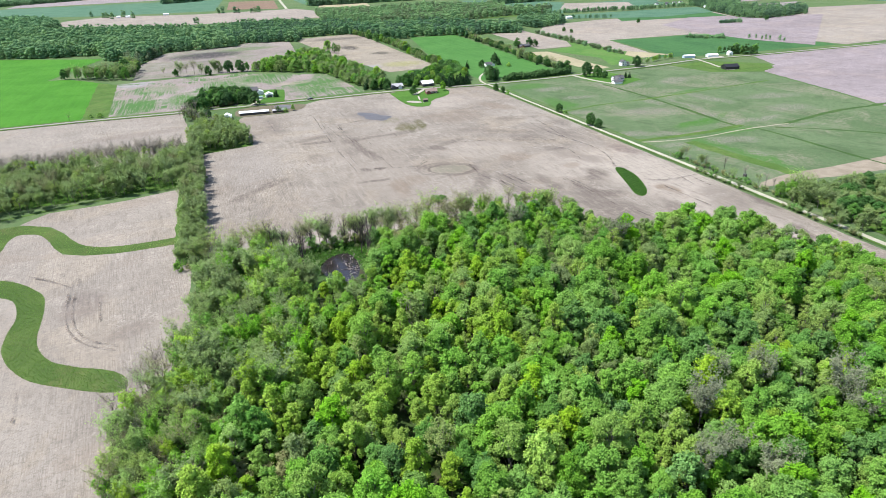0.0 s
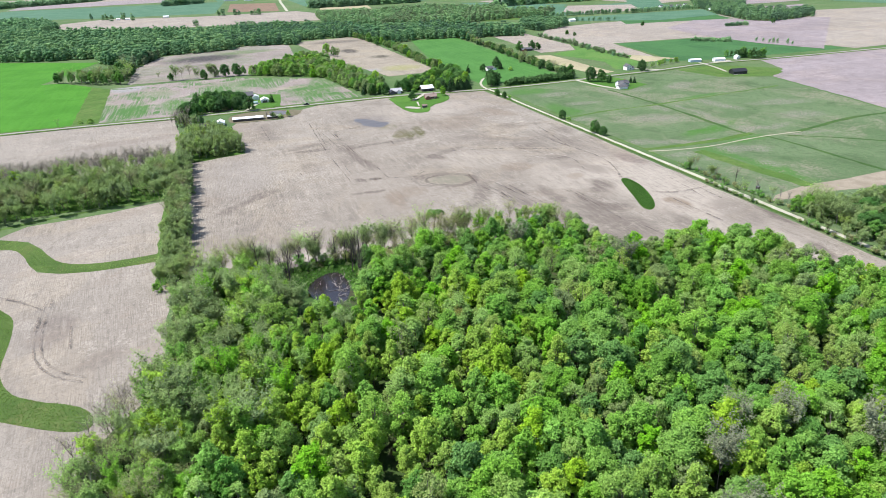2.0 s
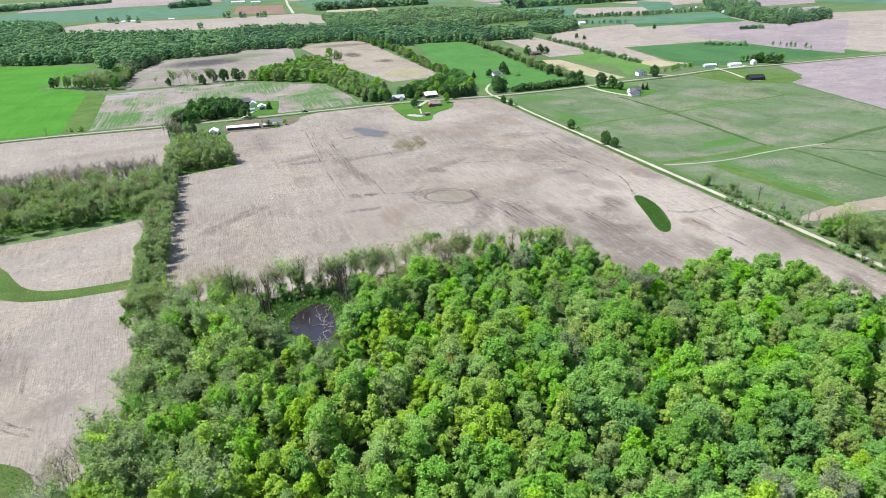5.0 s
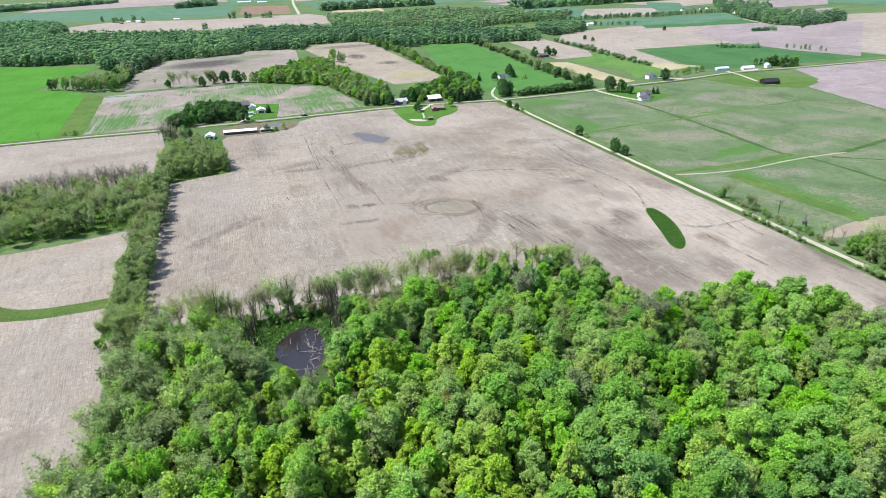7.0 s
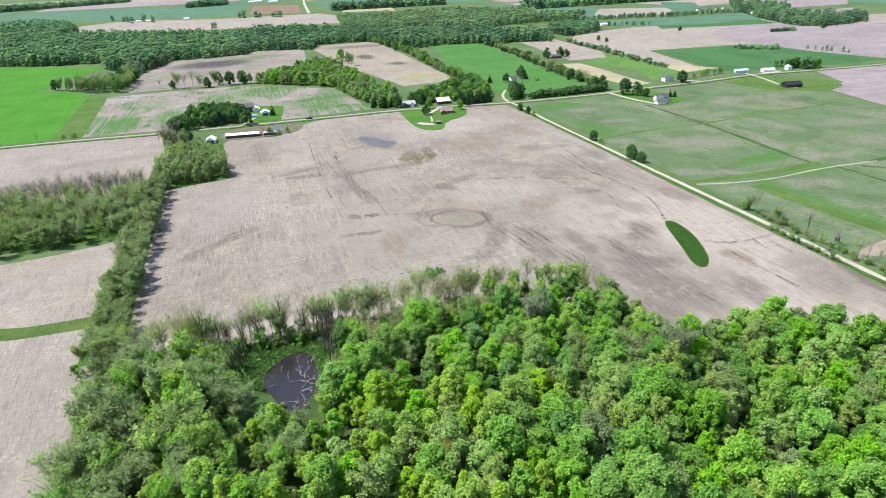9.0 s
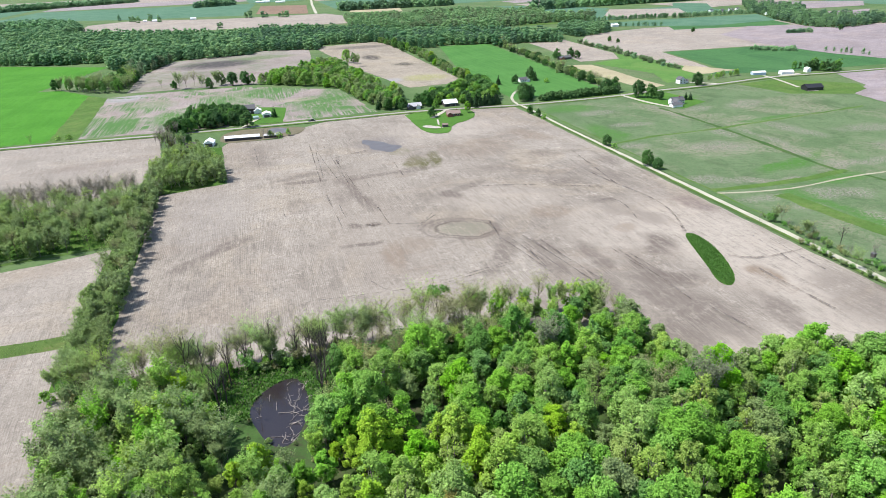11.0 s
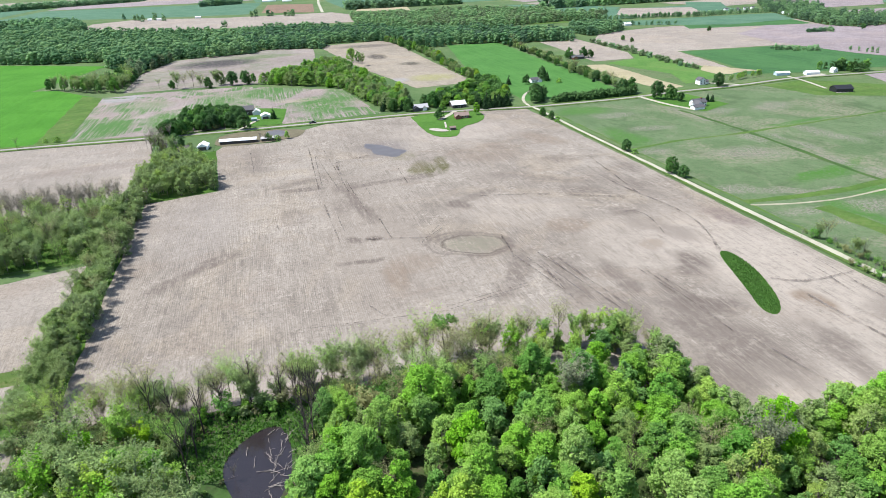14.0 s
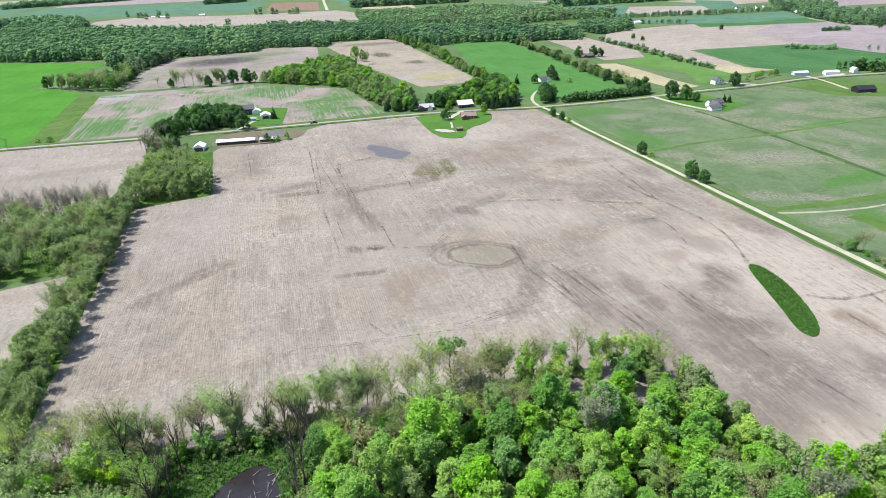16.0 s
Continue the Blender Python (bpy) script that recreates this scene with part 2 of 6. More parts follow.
LIGHT_SOIL, DARK_SOIL = (0.263, 0.238, 0.204), (0.157, 0.136, 0.115)
DAMP, RUSTY = (0.10, 0.083, 0.072), (0.150, 0.115, 0.086)
FIELD_STAINS_A = ((45, 291, 75, 5, 0, (0.30, 0.272, 0.238), 0.7), (226, 310, 30, 70, 0, (0.305, 0.272, 0.232), 0.75), (200, 225, 50, 30, 0, (0.305, 0.272, 0.232), 0.7), (190, 345, 22, 34, -20, (0.30, 0.268, 0.228), 0.55), (160, 400, 34, 24, -20, (0.295, 0.264, 0.225), 0.5), (180, 560, 50, 34, 0, (0.29, 0.258, 0.222), 0.5), (88, 395, 26, 90, 0, (0.172, 0.148, 0.124), 0.5), (30, 560, 30, 18, 0, (0.18, 0.156, 0.132), 0.4),)
FIELD_STAINS_B = ((10, 430, 22, 50, 0, (0.20, 0.182, 0.165), 0.45), (122, 536, 17, 23, -18, (0.115, 0.105, 0.105), 0.6), (132, 484, 6, 15, -18, (0.09, 0.083, 0.042), 0.9), (138, 478, 4, 16, -14, (0.075, 0.073, 0.032), 1.0), (147, 486, 4, 19, -10, (0.075, 0.073, 0.032), 1.0), (130, 512, 9, 10, 0, (0.12, 0.11, 0.07), 0.6), (129, 366, 13, 9, -22, (0.150, 0.142, 0.108), 0.9), (87, 464, 9, 9, 0, DAMP, 0.6), (89, 442, 4.5, 20, 3, DAMP, 0.75),)
FIELD_STAINS_C = ((92, 419, 4.5, 15, 8, DAMP, 0.65), (106, 465, 16, 4, 6, DAMP, 0.7), (130, 468, 14, 5, 0, DAMP, 0.7), (90, 387, 4, 4, 10, (0.085, 0.07, 0.06), 1.0), (82, 388, 4, 5, 0, DAMP, 0.9), (82, 364, 10, 3, 0, DAMP, 0.8), (63, 468, 13, 4, 0, DAMP, 0.8), (58, 427, 8, 13, 0, DAMP, 0.4), (81, 431, 5, 14, 0, DAMP, 0.5), (102, 355, 11, 10, 0, RUSTY, 0.4), (92, 346, 6, 13, 0, RUSTY, 0.6), (137, 415, 6, 9, 20, DAMP, 0.9),)
FIELD_STAINS_D = ((150, 425, 18, 4, 30, DAMP, 0.5), (120, 378, 16, 6, 0, DAMP, 0.45), (175, 372, 11, 9, 0, RUSTY, 0.6), (22, 384, 14, 5, 35, DAMP, 0.8), (8, 370, 16, 4, 45, DAMP, 0.6), (60, 480, 16, 5, 20, DAMP, 0.5), (40, 530, 6, 34, 0, DAMP, 0.4), (20, 330, 12, 26, 0, DAMP, 0.25), (244, 357, 7, 15, 8, (0.115, 0.088, 0.082), 0.75), (214, 348, 8, 11, 20, DAMP, 0.5), (207, 362, 10, 9, -30, DAMP, 0.45), (197, 340, 5, 6, 0, RUSTY, 0.5),)
FIELD_STAINS_E = ((203, 322, 7, 10, 0, DAMP, 0.9), (197, 314, 4, 5, 0, DAMP, 0.8), (206, 380, 8, 8, 0, DAMP, 0.6), (198, 416, 10, 8, -30, DAMP, 0.6), (228, 420, 8, 26, 10, DAMP, 0.5), (244, 441, 7, 12, 0, DAMP, 0.6), (190, 440, 34, 6, -35, DAMP, 0.4), (180, 500, 26, 22, 20, RUSTY, 0.4), (225, 520, 10, 22, 20, RUSTY, 0.6), (215, 470, 12, 9, -30, DAMP, 0.5), (152, 326, 8, 24, -6, DAMP, 0.62), (158, 292, 8, 20, -8, DAMP, 0.55),)
FIELD_STAINS_F = ((188, 289, 14, 6, -25, (0.09, 0.074, 0.064), 0.75), (182, 292, 5, 32, -2, DAMP, 0.55), (186, 258, 9, 20, 0, DAMP, 0.6), (170, 318, 5, 18, -4, DAMP, 0.7), (136, 335, 6, 26, -30, DAMP, 0.7), (206, 252, 6, 20, -14, DAMP, 0.7), (251, 246, 3, 16, -8, DAMP, 0.9), (238, 207, 3, 11, -10, DAMP, 0.8), (174, 280, 6, 22, 0, DAMP, 0.55), (222, 280, 6, 9, 0, RUSTY, 0.9), (238, 256, 10, 26, -20, DAMP, 0.5), (168, 252, 10, 16, -30, DAMP, 0.6),)
M_MAIN = soil("worked_soil", LIGHT_SOIL, DARK_SOIL, 0.0, True, skew=0.0, residue=0.34, rows_in=(40, 390, 85, 95), spots=FIELD_STAINS_A + FIELD_STAINS_B + FIELD_STAINS_C + FIELD_STAINS_D + FIELD_STAINS_E + FIELD_STAINS_F, rings=((129, 366, 14, 9.8, -22, (0.07, 0.06, 0.05), 0.8), (127, 367, 18.5, 13, -22, (0.10, 0.083, 0.072), 0.65), (128, 366, 16.2, 11.4, -22, (0.10, 0.083, 0.072), 0.5)))
M_WEST = soil("pale_soil", (0.254, 0.229, 0.198), (0.192, 0.170, 0.146), 6.0, True, residue=0.12, spots=((-60, 262, 8, 16, 0, (0.12, 0.1, 0.09), 0.6), (-40, 235, 10, 5, 20, (0.13, 0.11, 0.095), 0.5), (-95, 260, 10, 14, 0, (0.13, 0.11, 0.095), 0.5), (-60, 560, 40, 8, 10, (0.14, 0.115, 0.1), 0.5)))
# M_SOIL, M_TAN, M_CORN and M_MID: blue raised in the colour for distance haze.
M_SOIL = soil("hazed_far_soil", (0.259, 0.226, 0.233), (0.178, 0.152, 0.155), 90.0, False, residue=0.3)
M_TAN = soil("straw_soil", (0.282, 0.252, 0.216), (0.203, 0.178, 0.153), 20.0, False)
M_SPOTTED = soil("spotted_straw_soil", (0.266, 0.236, 0.188), (0.19, 0.166, 0.134), 20.0, False, spots=((198, 1000, 13, 28, 0, (0.045, 0.04, 0.036), 1.0), (223, 915, 13, 15, 0, (0.05, 0.046, 0.036), 1.0), (205, 1130, 50, 22, 0, (0.08, 0.072, 0.065), 0.8), (185, 800, 12, 14, 0, (0.22, 0.22, 0.24), 0.8), (222, 800, 26, 24, 0, (0.20, 0.21, 0.06), 0.6)))
M_BROWN = soil("brown_soil", (0.2, 0.139, 0.0998), (0.144, 0.0998, 0.0721), 0.0, False)
M_CORN = soil("sprouting_soil", (0.247, 0.215, 0.202), (0.173, 0.146, 0.133), 0.0, True, green=0.95, spots=((-84, 828, 22, 26, 0, (0.24, 0.235, 0.25), 0.85), (-66, 690, 16, 34, 0, (0.055, 0.125, 0.03), 1.0), (-30, 700, 16, 36, 0, (0.055, 0.125, 0.03), 1.0), (-50, 770, 22, 26, 0, (0.08, 0.135, 0.045), 0.6), (20, 770, 28, 40, 0, (0.07, 0.135, 0.04), 0.7), (60, 800, 36, 22, 0, (0.065, 0.13, 0.04), 0.75), (100, 705, 28, 44, 0, (0.05, 0.12, 0.028), 1.0), (118, 750, 14, 40, 0, (0.05, 0.12, 0.028), 0.9), (78, 735, 20, 10, 0, (0.24, 0.21, 0.16), 0.8)))
# Pale soil with overlapping dark ellipses and some green.
M_MID = soil("dark_patched_soil", (0.247, 0.222, 0.205), (0.178, 0.152, 0.135), 40.0, False, green=0.3, spots=((-8, 1045, 56, 42, 10, (0.05, 0.046, 0.045), 1.0), (6, 1050, 44, 34, 10, (0.045, 0.042, 0.042), 1.0), (60, 1090, 46, 22, 0, (0.0666, 0.111, 0.0333), 0.75), (-20, 960, 40, 30, 20, (0.10, 0.088, 0.072), 0.6)))
M_WHEAT = turf("young_wheat", (0.042, 0.142, 0.017), (0.056, 0.17, 0.022), mow=0.2)
# Blue lift in M_CROP and M_HAZY imitates distance haze; M_HAZY is also paler.
M_CROP = turf("green_crop", (0.036, 0.095, 0.036), (0.05, 0.12, 0.044), mow=0.25)
M_HAZY = turf("hazed_crop", (0.06, 0.125, 0.08), (0.08, 0.15, 0.098))
M_HAY = turf("green_hay", (0.046, 0.127, 0.031), (0.059, 0.150, 0.038), mow=0.3)
M_STRAW = turf("ripe_straw", (0.25, 0.225, 0.145), (0.30, 0.27, 0.175), (0.32, 0.29, 0.2), 0.4)
M_WATERWAY = turf("waterway_grass", (0.05, 0.092, 0.024), (0.072, 0.118, 0.032), (0.14, 0.13, 0.06), 0.4, 0.05)
M_PATCH = turf("patch_grass", (0.04, 0.105, 0.018), (0.055, 0.13, 0.024), (0.09, 0.11, 0.04), 0.3, 0.08)
WORN_SPOTS_A = ((270, 387, 12, 8, 0), (290, 376, 26, 6, -22), (312, 368, 14, 4, -18), (312, 346, 12, 9, 0), (279, 351, 16, 5, -10), (309, 313, 5, 9, 0), (290, 333, 9, 8, 0), (326, 340, 10, 8, 0), (370, 380, 30, 6, 5), (384, 356, 16, 5, 0), (361, 462, 4, 14, 0), (360, 437, 5, 16, 0), (354, 410, 6, 16, 0), (356, 384, 6, 12, 0), (272, 462, 13, 8, 0), (302, 516, 18, 7, -20),)
WORN_SPOTS_B = ((345, 470, 6, 16, 0), (350, 540, 5, 34, 0), (376, 540, 14, 8, 0), (392, 462, 9, 34, 6), (420, 540, 26, 12, 20), (440, 440, 30, 12, -10), (300, 560, 20, 8, 0), (320, 440, 26, 14, -20), (420, 400, 20, 14, 0),)
# A little of the pasture's blue is haze mixed into its colour.
M_PASTURE = turf("dry_pasture", (0.070, 0.114, 0.052), (0.093, 0.138, 0.069), (0.194, 0.176, 0.135), 0.7, 0.02, spots=WORN_SPOTS_A + WORN_SPOTS_B, swaths=((300, 340, 8, 22, 0), (304, 300, 9, 30, 0), (325, 390, 22, 8, 10), (275, 500, 12, 30, 0), (285, 585, 24, 16, 0), (400, 492, 32, 4, 5), (340, 398, 30, 5, 15), (380, 585, 30, 14, 0), (336, 362, 20, 8, 0)))
M_LUSH = turf("lush_grass", (0.054, 0.108, 0.025), (0.074, 0.132, 0.032), (0.13, 0.13, 0.06), 0.3, 0.05)
M_MEADOW = turf("meadow_grass", (0.062, 0.142, 0.034), (0.082, 0.168, 0.042), (0.15, 0.16, 0.07), 0.3, 0.03)
M_RANK = turf("rank_grass", (0.034, 0.076, 0.022), (0.05, 0.098, 0.028), (0.10, 0.105, 0.05), 0.3, 0.05)
M_LAWN = turf("mown_lawn", (0.05, 0.12, 0.022), (0.066, 0.145, 0.028))
M_GROUND = turf("rough_grass", (0.062, 0.112, 0.042), (0.088, 0.138, 0.056), (0.19, 0.165, 0.12), 0.35, 0.01)
M_FLOOR = turf("forest_floor", (0.03, 0.055, 0.016), (0.05, 0.085, 0.024), (0.085, 0.07, 0.048), 0.7, 0.05)
M_MARSH = turf("marsh_grass", (0.034, 0.07, 0.02), (0.05, 0.10, 0.028), (0.05, 0.042, 0.032), 1.0, 0.08)
M_UNDER = turf("undergrowth", (0.036, 0.085, 0.014), (0.058, 0.122, 0.02), (0.09, 0.075, 0.05), 0.5, 0.08)
M_GRAVEL = rocky("pale_gravel", (0.362, 0.352, 0.28), (0.28, 0.272, 0.215))
M_ROAD = rocky("worn_road", (0.255, 0.238, 0.217), (0.2, 0.189, 0.172))
M_WORN = rocky("worn_track", (0.31, 0.29, 0.215), (0.225, 0.215, 0.15))
M_DIRT = rocky("sandy_dirt", (0.25, 0.215, 0.165), (0.19, 0.16, 0.12))
M_YARD = rocky("brown_yard_dirt", (0.13, 0.115, 0.075), (0.10, 0.09, 0.055))
M_WATER = wet("dark_water", (0.022, 0.018, 0.02), 0.02)
M_MUD = wet("wet_mud", (0.088, 0.078, 0.076), 0.38)
M_BARK = plain("bark", (0.13, 0.105, 0.085), 0.9, spread=0.3, scale=1.5)
M_PALE_BARK = plain("pale_bark", (0.24, 0.21, 0.19), 0.9, spread=0.3, scale=1.5)
M_DEAD = plain("bleached_wood", (0.315, 0.277, 0.247), 0.85, spread=0.25, scale=2.0)
M_MAPLE = leafage("maple_leaves", (0.185, 0.399, 0.058), warm=(0.237, 0.430, 0.068))
M_POPLAR = leafage("poplar_leaves", (0.270, 0.437, 0.068), warm=(0.320, 0.453, 0.078))
M_OAK = leafage("oak_leaves", (0.182, 0.367, 0.071), warm=(0.233, 0.399, 0.084))
M_HICKORY = leafage("hickory_leaves", (0.137, 0.299, 0.074), warm=(0.176, 0.328, 0.084))
M_ASH = leafage("pale_leaves", (0.244, 0.413, 0.099), warm=(0.292, 0.432, 0.113))
M_ELM = leafage("elm_leaves", (0.265, 0.378, 0.104), warm=(0.314, 0.400, 0.121))
M_BUD = leafage("budding_twigs", (0.25, 0.275, 0.12), warm=(0.29, 0.285, 0.145))
M_RUST = leafage("rust_leaves", (0.27, 0.265, 0.085), warm=(0.28, 0.265, 0.09))
M_SILVER = leafage("silver_catkins", (0.22, 0.25, 0.15), warm=(0.25, 0.28, 0.18))
M_DULL = leafage("dull_young_leaves", (0.226, 0.322, 0.122), see_through=0.4, warm=(0.255, 0.330, 0.134), grain_depth=0.25)
M_TWIGS = leafage("greyish_twigs", (0.25, 0.235, 0.185), 0.3, warm=(0.27, 0.25, 0.2), see_through=0.3)
M_DARK_BARK = plain("dark_bark", (0.055, 0.045, 0.04), 0.9, spread=0.3, scale=1.5)
# Slight blue tint put in for the air between, over dark green.
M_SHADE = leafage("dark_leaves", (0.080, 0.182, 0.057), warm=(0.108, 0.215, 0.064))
M_CONIFER = leafage("needles", (0.03, 0.075, 0.03), warm=(0.045, 0.09, 0.03))
# Far woods: extra blue in the leaf colours imitates distance haze.
M_FARWOOD = leafage("hazed_far_leaves", (0.187, 0.331, 0.160), 0.24, warm=(0.204, 0.336, 0.156), grain_depth=0.12)
M_LIGHTWOOD = leafage("hazed_light_leaves", (0.207, 0.340, 0.166), 0.24, warm=(0.223, 0.345, 0.133), grain_depth=0.12)
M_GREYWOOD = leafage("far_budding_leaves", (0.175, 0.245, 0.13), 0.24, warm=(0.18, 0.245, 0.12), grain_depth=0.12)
# M_HEDGE and M_PALE_HEDGE: blue lifted to suggest haze.
M_HEDGE = leafage("hedge_leaves", (0.147, 0.285, 0.083), 0.36, warm=(0.147, 0.285, 0.083), grain_depth=0.16)
M_PALE_HEDGE = leafage("pale_hedge_leaves", (0.201, 0.315, 0.115), 0.36, warm=(0.201, 0.315, 0.115), grain_depth=0.16)
M_DARK_HEDGE = leafage("dark_hedge_leaves", (0.072, 0.135, 0.052), 0.36, warm=(0.072, 0.135, 0.052), grain_depth=0.16)
# Blue raised here as well, in place of haze over the woods.
M_DARKWOOD = leafage("hazed_dark_leaves", (0.110, 0.213, 0.117), 0.24, warm=(0.126, 0.230, 0.097), grain_depth=0.12)
M_WHITE = plain("white_paint", (0.74, 0.74, 0.73), 0.6, spread=0.05)
M_WHITE_STEEL = plain("white_steel_sheet", (0.70, 0.72, 0.74), 0.45, spread=0.06)
M_BLUE_STEEL = plain("pale_blue_sheet", (0.42, 0.52, 0.62), 0.45, spread=0.06)
M_BLACK = plain("black_steel_sheet", (0.014, 0.014, 0.017), 0.55, spread=0.15)
M_GREY_ROOF = plain("grey_shingles", (0.075, 0.075, 0.083), 0.85, spread=0.12)
M_PALE_ROOF = plain("pale_grey_shingles", (0.36, 0.36, 0.38), 0.8, spread=0.12)
M_BROWN_ROOF = plain("brown_shingles", (0.20, 0.145, 0.125), 0.85, spread=0.12)
M_BRICK = plain("red_brick", (0.20, 0.075, 0.055), 0.85, spread=0.15)
M_DARK_SIDING = plain("dark_siding", (0.075, 0.065, 0.062), 0.8, spread=0.2)
M_TEAL = plain("faded_teal_paint", (0.22, 0.33, 0.32), 0.7, spread=0.1)
M_PANE = plain("dark_window_glass", (0.02, 0.025, 0.03), 0.12, spread=0.1)
M_STONE = rocky("pale_stone", (0.375, 0.352, 0.315), (0.27, 0.247, 0.217))


def faint(name, colour):
    """Dark soil turned up in broken marks, with the field showing between."""
    n = Nodes(name)
    mask = n.math("MULTIPLY", n.step(n.noise(0.7, 5, 0.75), 0.36, 0.62), n.step(n.noise(0.13, 4, 0.6), 0.36, 0.6, 0.1, 1.0))
    n.put(n.bsdf.inputs["Alpha"], n.math("MULTIPLY", mask, 0.8))
    return n.done(colour, 0.95, gloss=0.1)


M_TRACK = faint("dark_rutted_soil", (0.125, 0.103, 0.089))


# ---- helpers for meshes ----
def mesh_of(name, verts, faces, material, smooth=False):
    me = bpy.data.meshes.new(name)
    faces = np.asarray(faces, dtype=np.int32)
    verts = np.asarray(verts, dtype=np.float32)
    k = faces.shape[1]
    me.vertices.add(len(verts))
    me.vertices.foreach_set("co", verts.ravel())
    me.loops.add(faces.size)
    me.loops.foreach_set("vertex_index", faces.ravel())
    me.polygons.add(len(faces))
    me.polygons.foreach_set("loop_start", np.arange(0, faces.size, k, dtype=np.int32))
    if smooth:
        me.polygons.foreach_set("use_smooth", np.ones(len(faces), dtype=bool))
    me.materials.append(material)
    me.update(calc_edges=True)
    return me


def part(name, bm, material, parent, label=""):
    """Links a bmesh, or a mesh, as one object under a thing or a part."""
    if isinstance(bm, bmesh.types.BMesh):
        me = bpy.data.meshes.new(name)
        bm.to_mesh(me)
        bm.free()
        me.materials.append(material)
    else:
        me = bm
    ob = new(name, me)
    ob.parent = parent
    return tagged(ob, label)


def thing(name, m, label, category, group="", kind=""):
    ob = new(name)
    ob.matrix_world = m
    return tagged(ob, label, category, group, kind)


def inside(x, y, ring):
    hit = False
    for (ax, ay), (bx, by) in zip(ring, ring[1:] + ring[:1]):
        if (ay > y) != (by > y) and x < ax + (y - ay) * (bx - ax) / (by - ay):
            hit = not hit
    return hit


def smooth_ring(ring, rounds=2):
    for _ in range(rounds):
        ring = [p for (ax, ay), (bx, by) in zip(ring, ring[1:] + ring[:1]) for p in ((0.75 * ax + 0.25 * bx, 0.75 * ay + 0.25 * by), (0.25 * ax + 0.75 * bx, 0.25 * ay + 0.75 * by))]
    return ring


def frayed(ring, step=6.0, amount=0.7):
    """An outline cut into short runs, each end pushed a little aside."""
    out = []
    for (ax, ay), (bx, by) in zip(ring, ring[1:] + ring[:1]):
        n = max(1, int(math.hypot(bx - ax, by - ay) / step))
        for i in range(n):
            x, y = ax + (bx - ax) * i / n, ay + (by - ay) * i / n
            v = noise.noise_vector((x * 0.11, y * 0.11, 3.7))
            out.append((x + amount * v.x * 1.6, y + amount * v.y * 1.6))
    return out


LEVEL = [0.0]


def sheet(name, ring, material, label, category="field", z=None, fray=0.7, step=6.0):
    """A field, lawn or stretch of water lying on the ground."""
    if z is None:
        LEVEL[0] += 0.004
        z = 0.02 + LEVEL[0]
    bm = bmesh.new()
    pts = frayed(ring, step, fray) if fray else ring
    f = bm.faces.new([bm.verts.new((x, y, z)) for x, y in pts])
    f.normal_update()
    if f.normal.z < 0:
        f.normal_flip()
    bmesh.ops.triangulate(bm, faces=[f])
    bm.normal_update()
    for f in bm.faces:
        if f.normal.z < 0:
            f.normal_flip()
    ob = part(name, bm, material, None)
    return tagged(ob, label, category, kind="structure")


def ribbon(name, line, width, material, label, category, z=None, wobble=0.25):
    """A road, lane, ditch or mown strip along a line."""
    if z is None:
        LEVEL[0] += 0.004
        z = 0.02 + LEVEL[0]
    pts = []
    for (ax, ay), (bx, by) in zip(line, line[1:]):
        n = max(1, int(math.hypot(bx - ax, by - ay) / 8))
        pts += [Vector((ax + (bx - ax) * i / n, ay + (by - ay) * i / n)) for i in range(n)]
    pts.append(Vector(line[-1]))
    for _ in range(6):
        pts = [pts[0]] + [(a + 2 * b + c) / 4 for a, b, c in zip(pts, pts[1:], pts[2:])] + [pts[-1]]
    verts = []
    for i, p in enumerate(pts):
        d = (pts[min(i + 1, len(pts) - 1)] - pts[max(i - 1, 0)]).normalized()
        s = Vector((-d.y, d.x))
        for side in (-1, -0.33, 0.33, 1):
            w = side * (width / 2 + (wobble * noise.noise((p.x * 0.13, p.y * 0.13, side * 9)) if abs(side) == 1 else 0))
            verts.append((p.x - s.x * w, p.y - s.y * w, z + (0.06 if abs(side) < 1 else 0.0)))
    faces = [(4 * i + k, 4 * i + k + 1, 4 * i + k + 5, 4 * i + k + 4) for i in range(len(pts) - 1) for k in range(3)]
    return tagged(part(name, mesh_of(name, verts, faces, material), None, None), label, category, kind="structure")


# ---- trees ----
def ball():
    """A small round of 20 faces."""
    bm = bmesh.new()
    bmesh.ops.create_icosphere(bm, subdivisions=1, radius=1.0)
    v = np.array([p.co[:] for p in bm.verts])
    f = np.array([[p.index for p in q.verts] for q in bm.faces])
    bm.free()
    return v, f


BALL_V, BALL_F = ball()
OCTA_V = np.array([(1, 0, 0), (0, 1, 0), (-1, 0, 0), (0, -1, 0), (0, 0, 1), (0, 0, -1)], float)
OCTA_F = np.array([(0, 1, 4), (1, 2, 4), (2, 3, 4), (3, 0, 4), (1, 0, 5), (2, 1, 5), (3, 2, 5), (0, 3, 5)])


def lobes_of(rng, radius, low, high, count):
    """The boughs of a crown: rounds of several sizes over a dome."""
    out, mid, half = [], low + (high - low) * 0.42, (high - low) * 0.58
    for i in range(count):
        z = 1 - (i + 0.5) / count * 1.45
        a = i * 2.39996 + rng.normal() * 0.35
        shell = rng.uniform(0.42, 0.92)
        r = math.sqrt(max(0.0, 1 - z * z)) * radius * shell
        size = radius * rng.uniform(0.24, 0.47)
        out.append((r * math.cos(a), r * math.sin(a), mid + z * (half - size * 0.4) * shell * 1.15 if z > 0 else mid + z * (mid - low), size))
    out.append((0, 0, mid + half * 0.1, radius * 0.55))
    return out


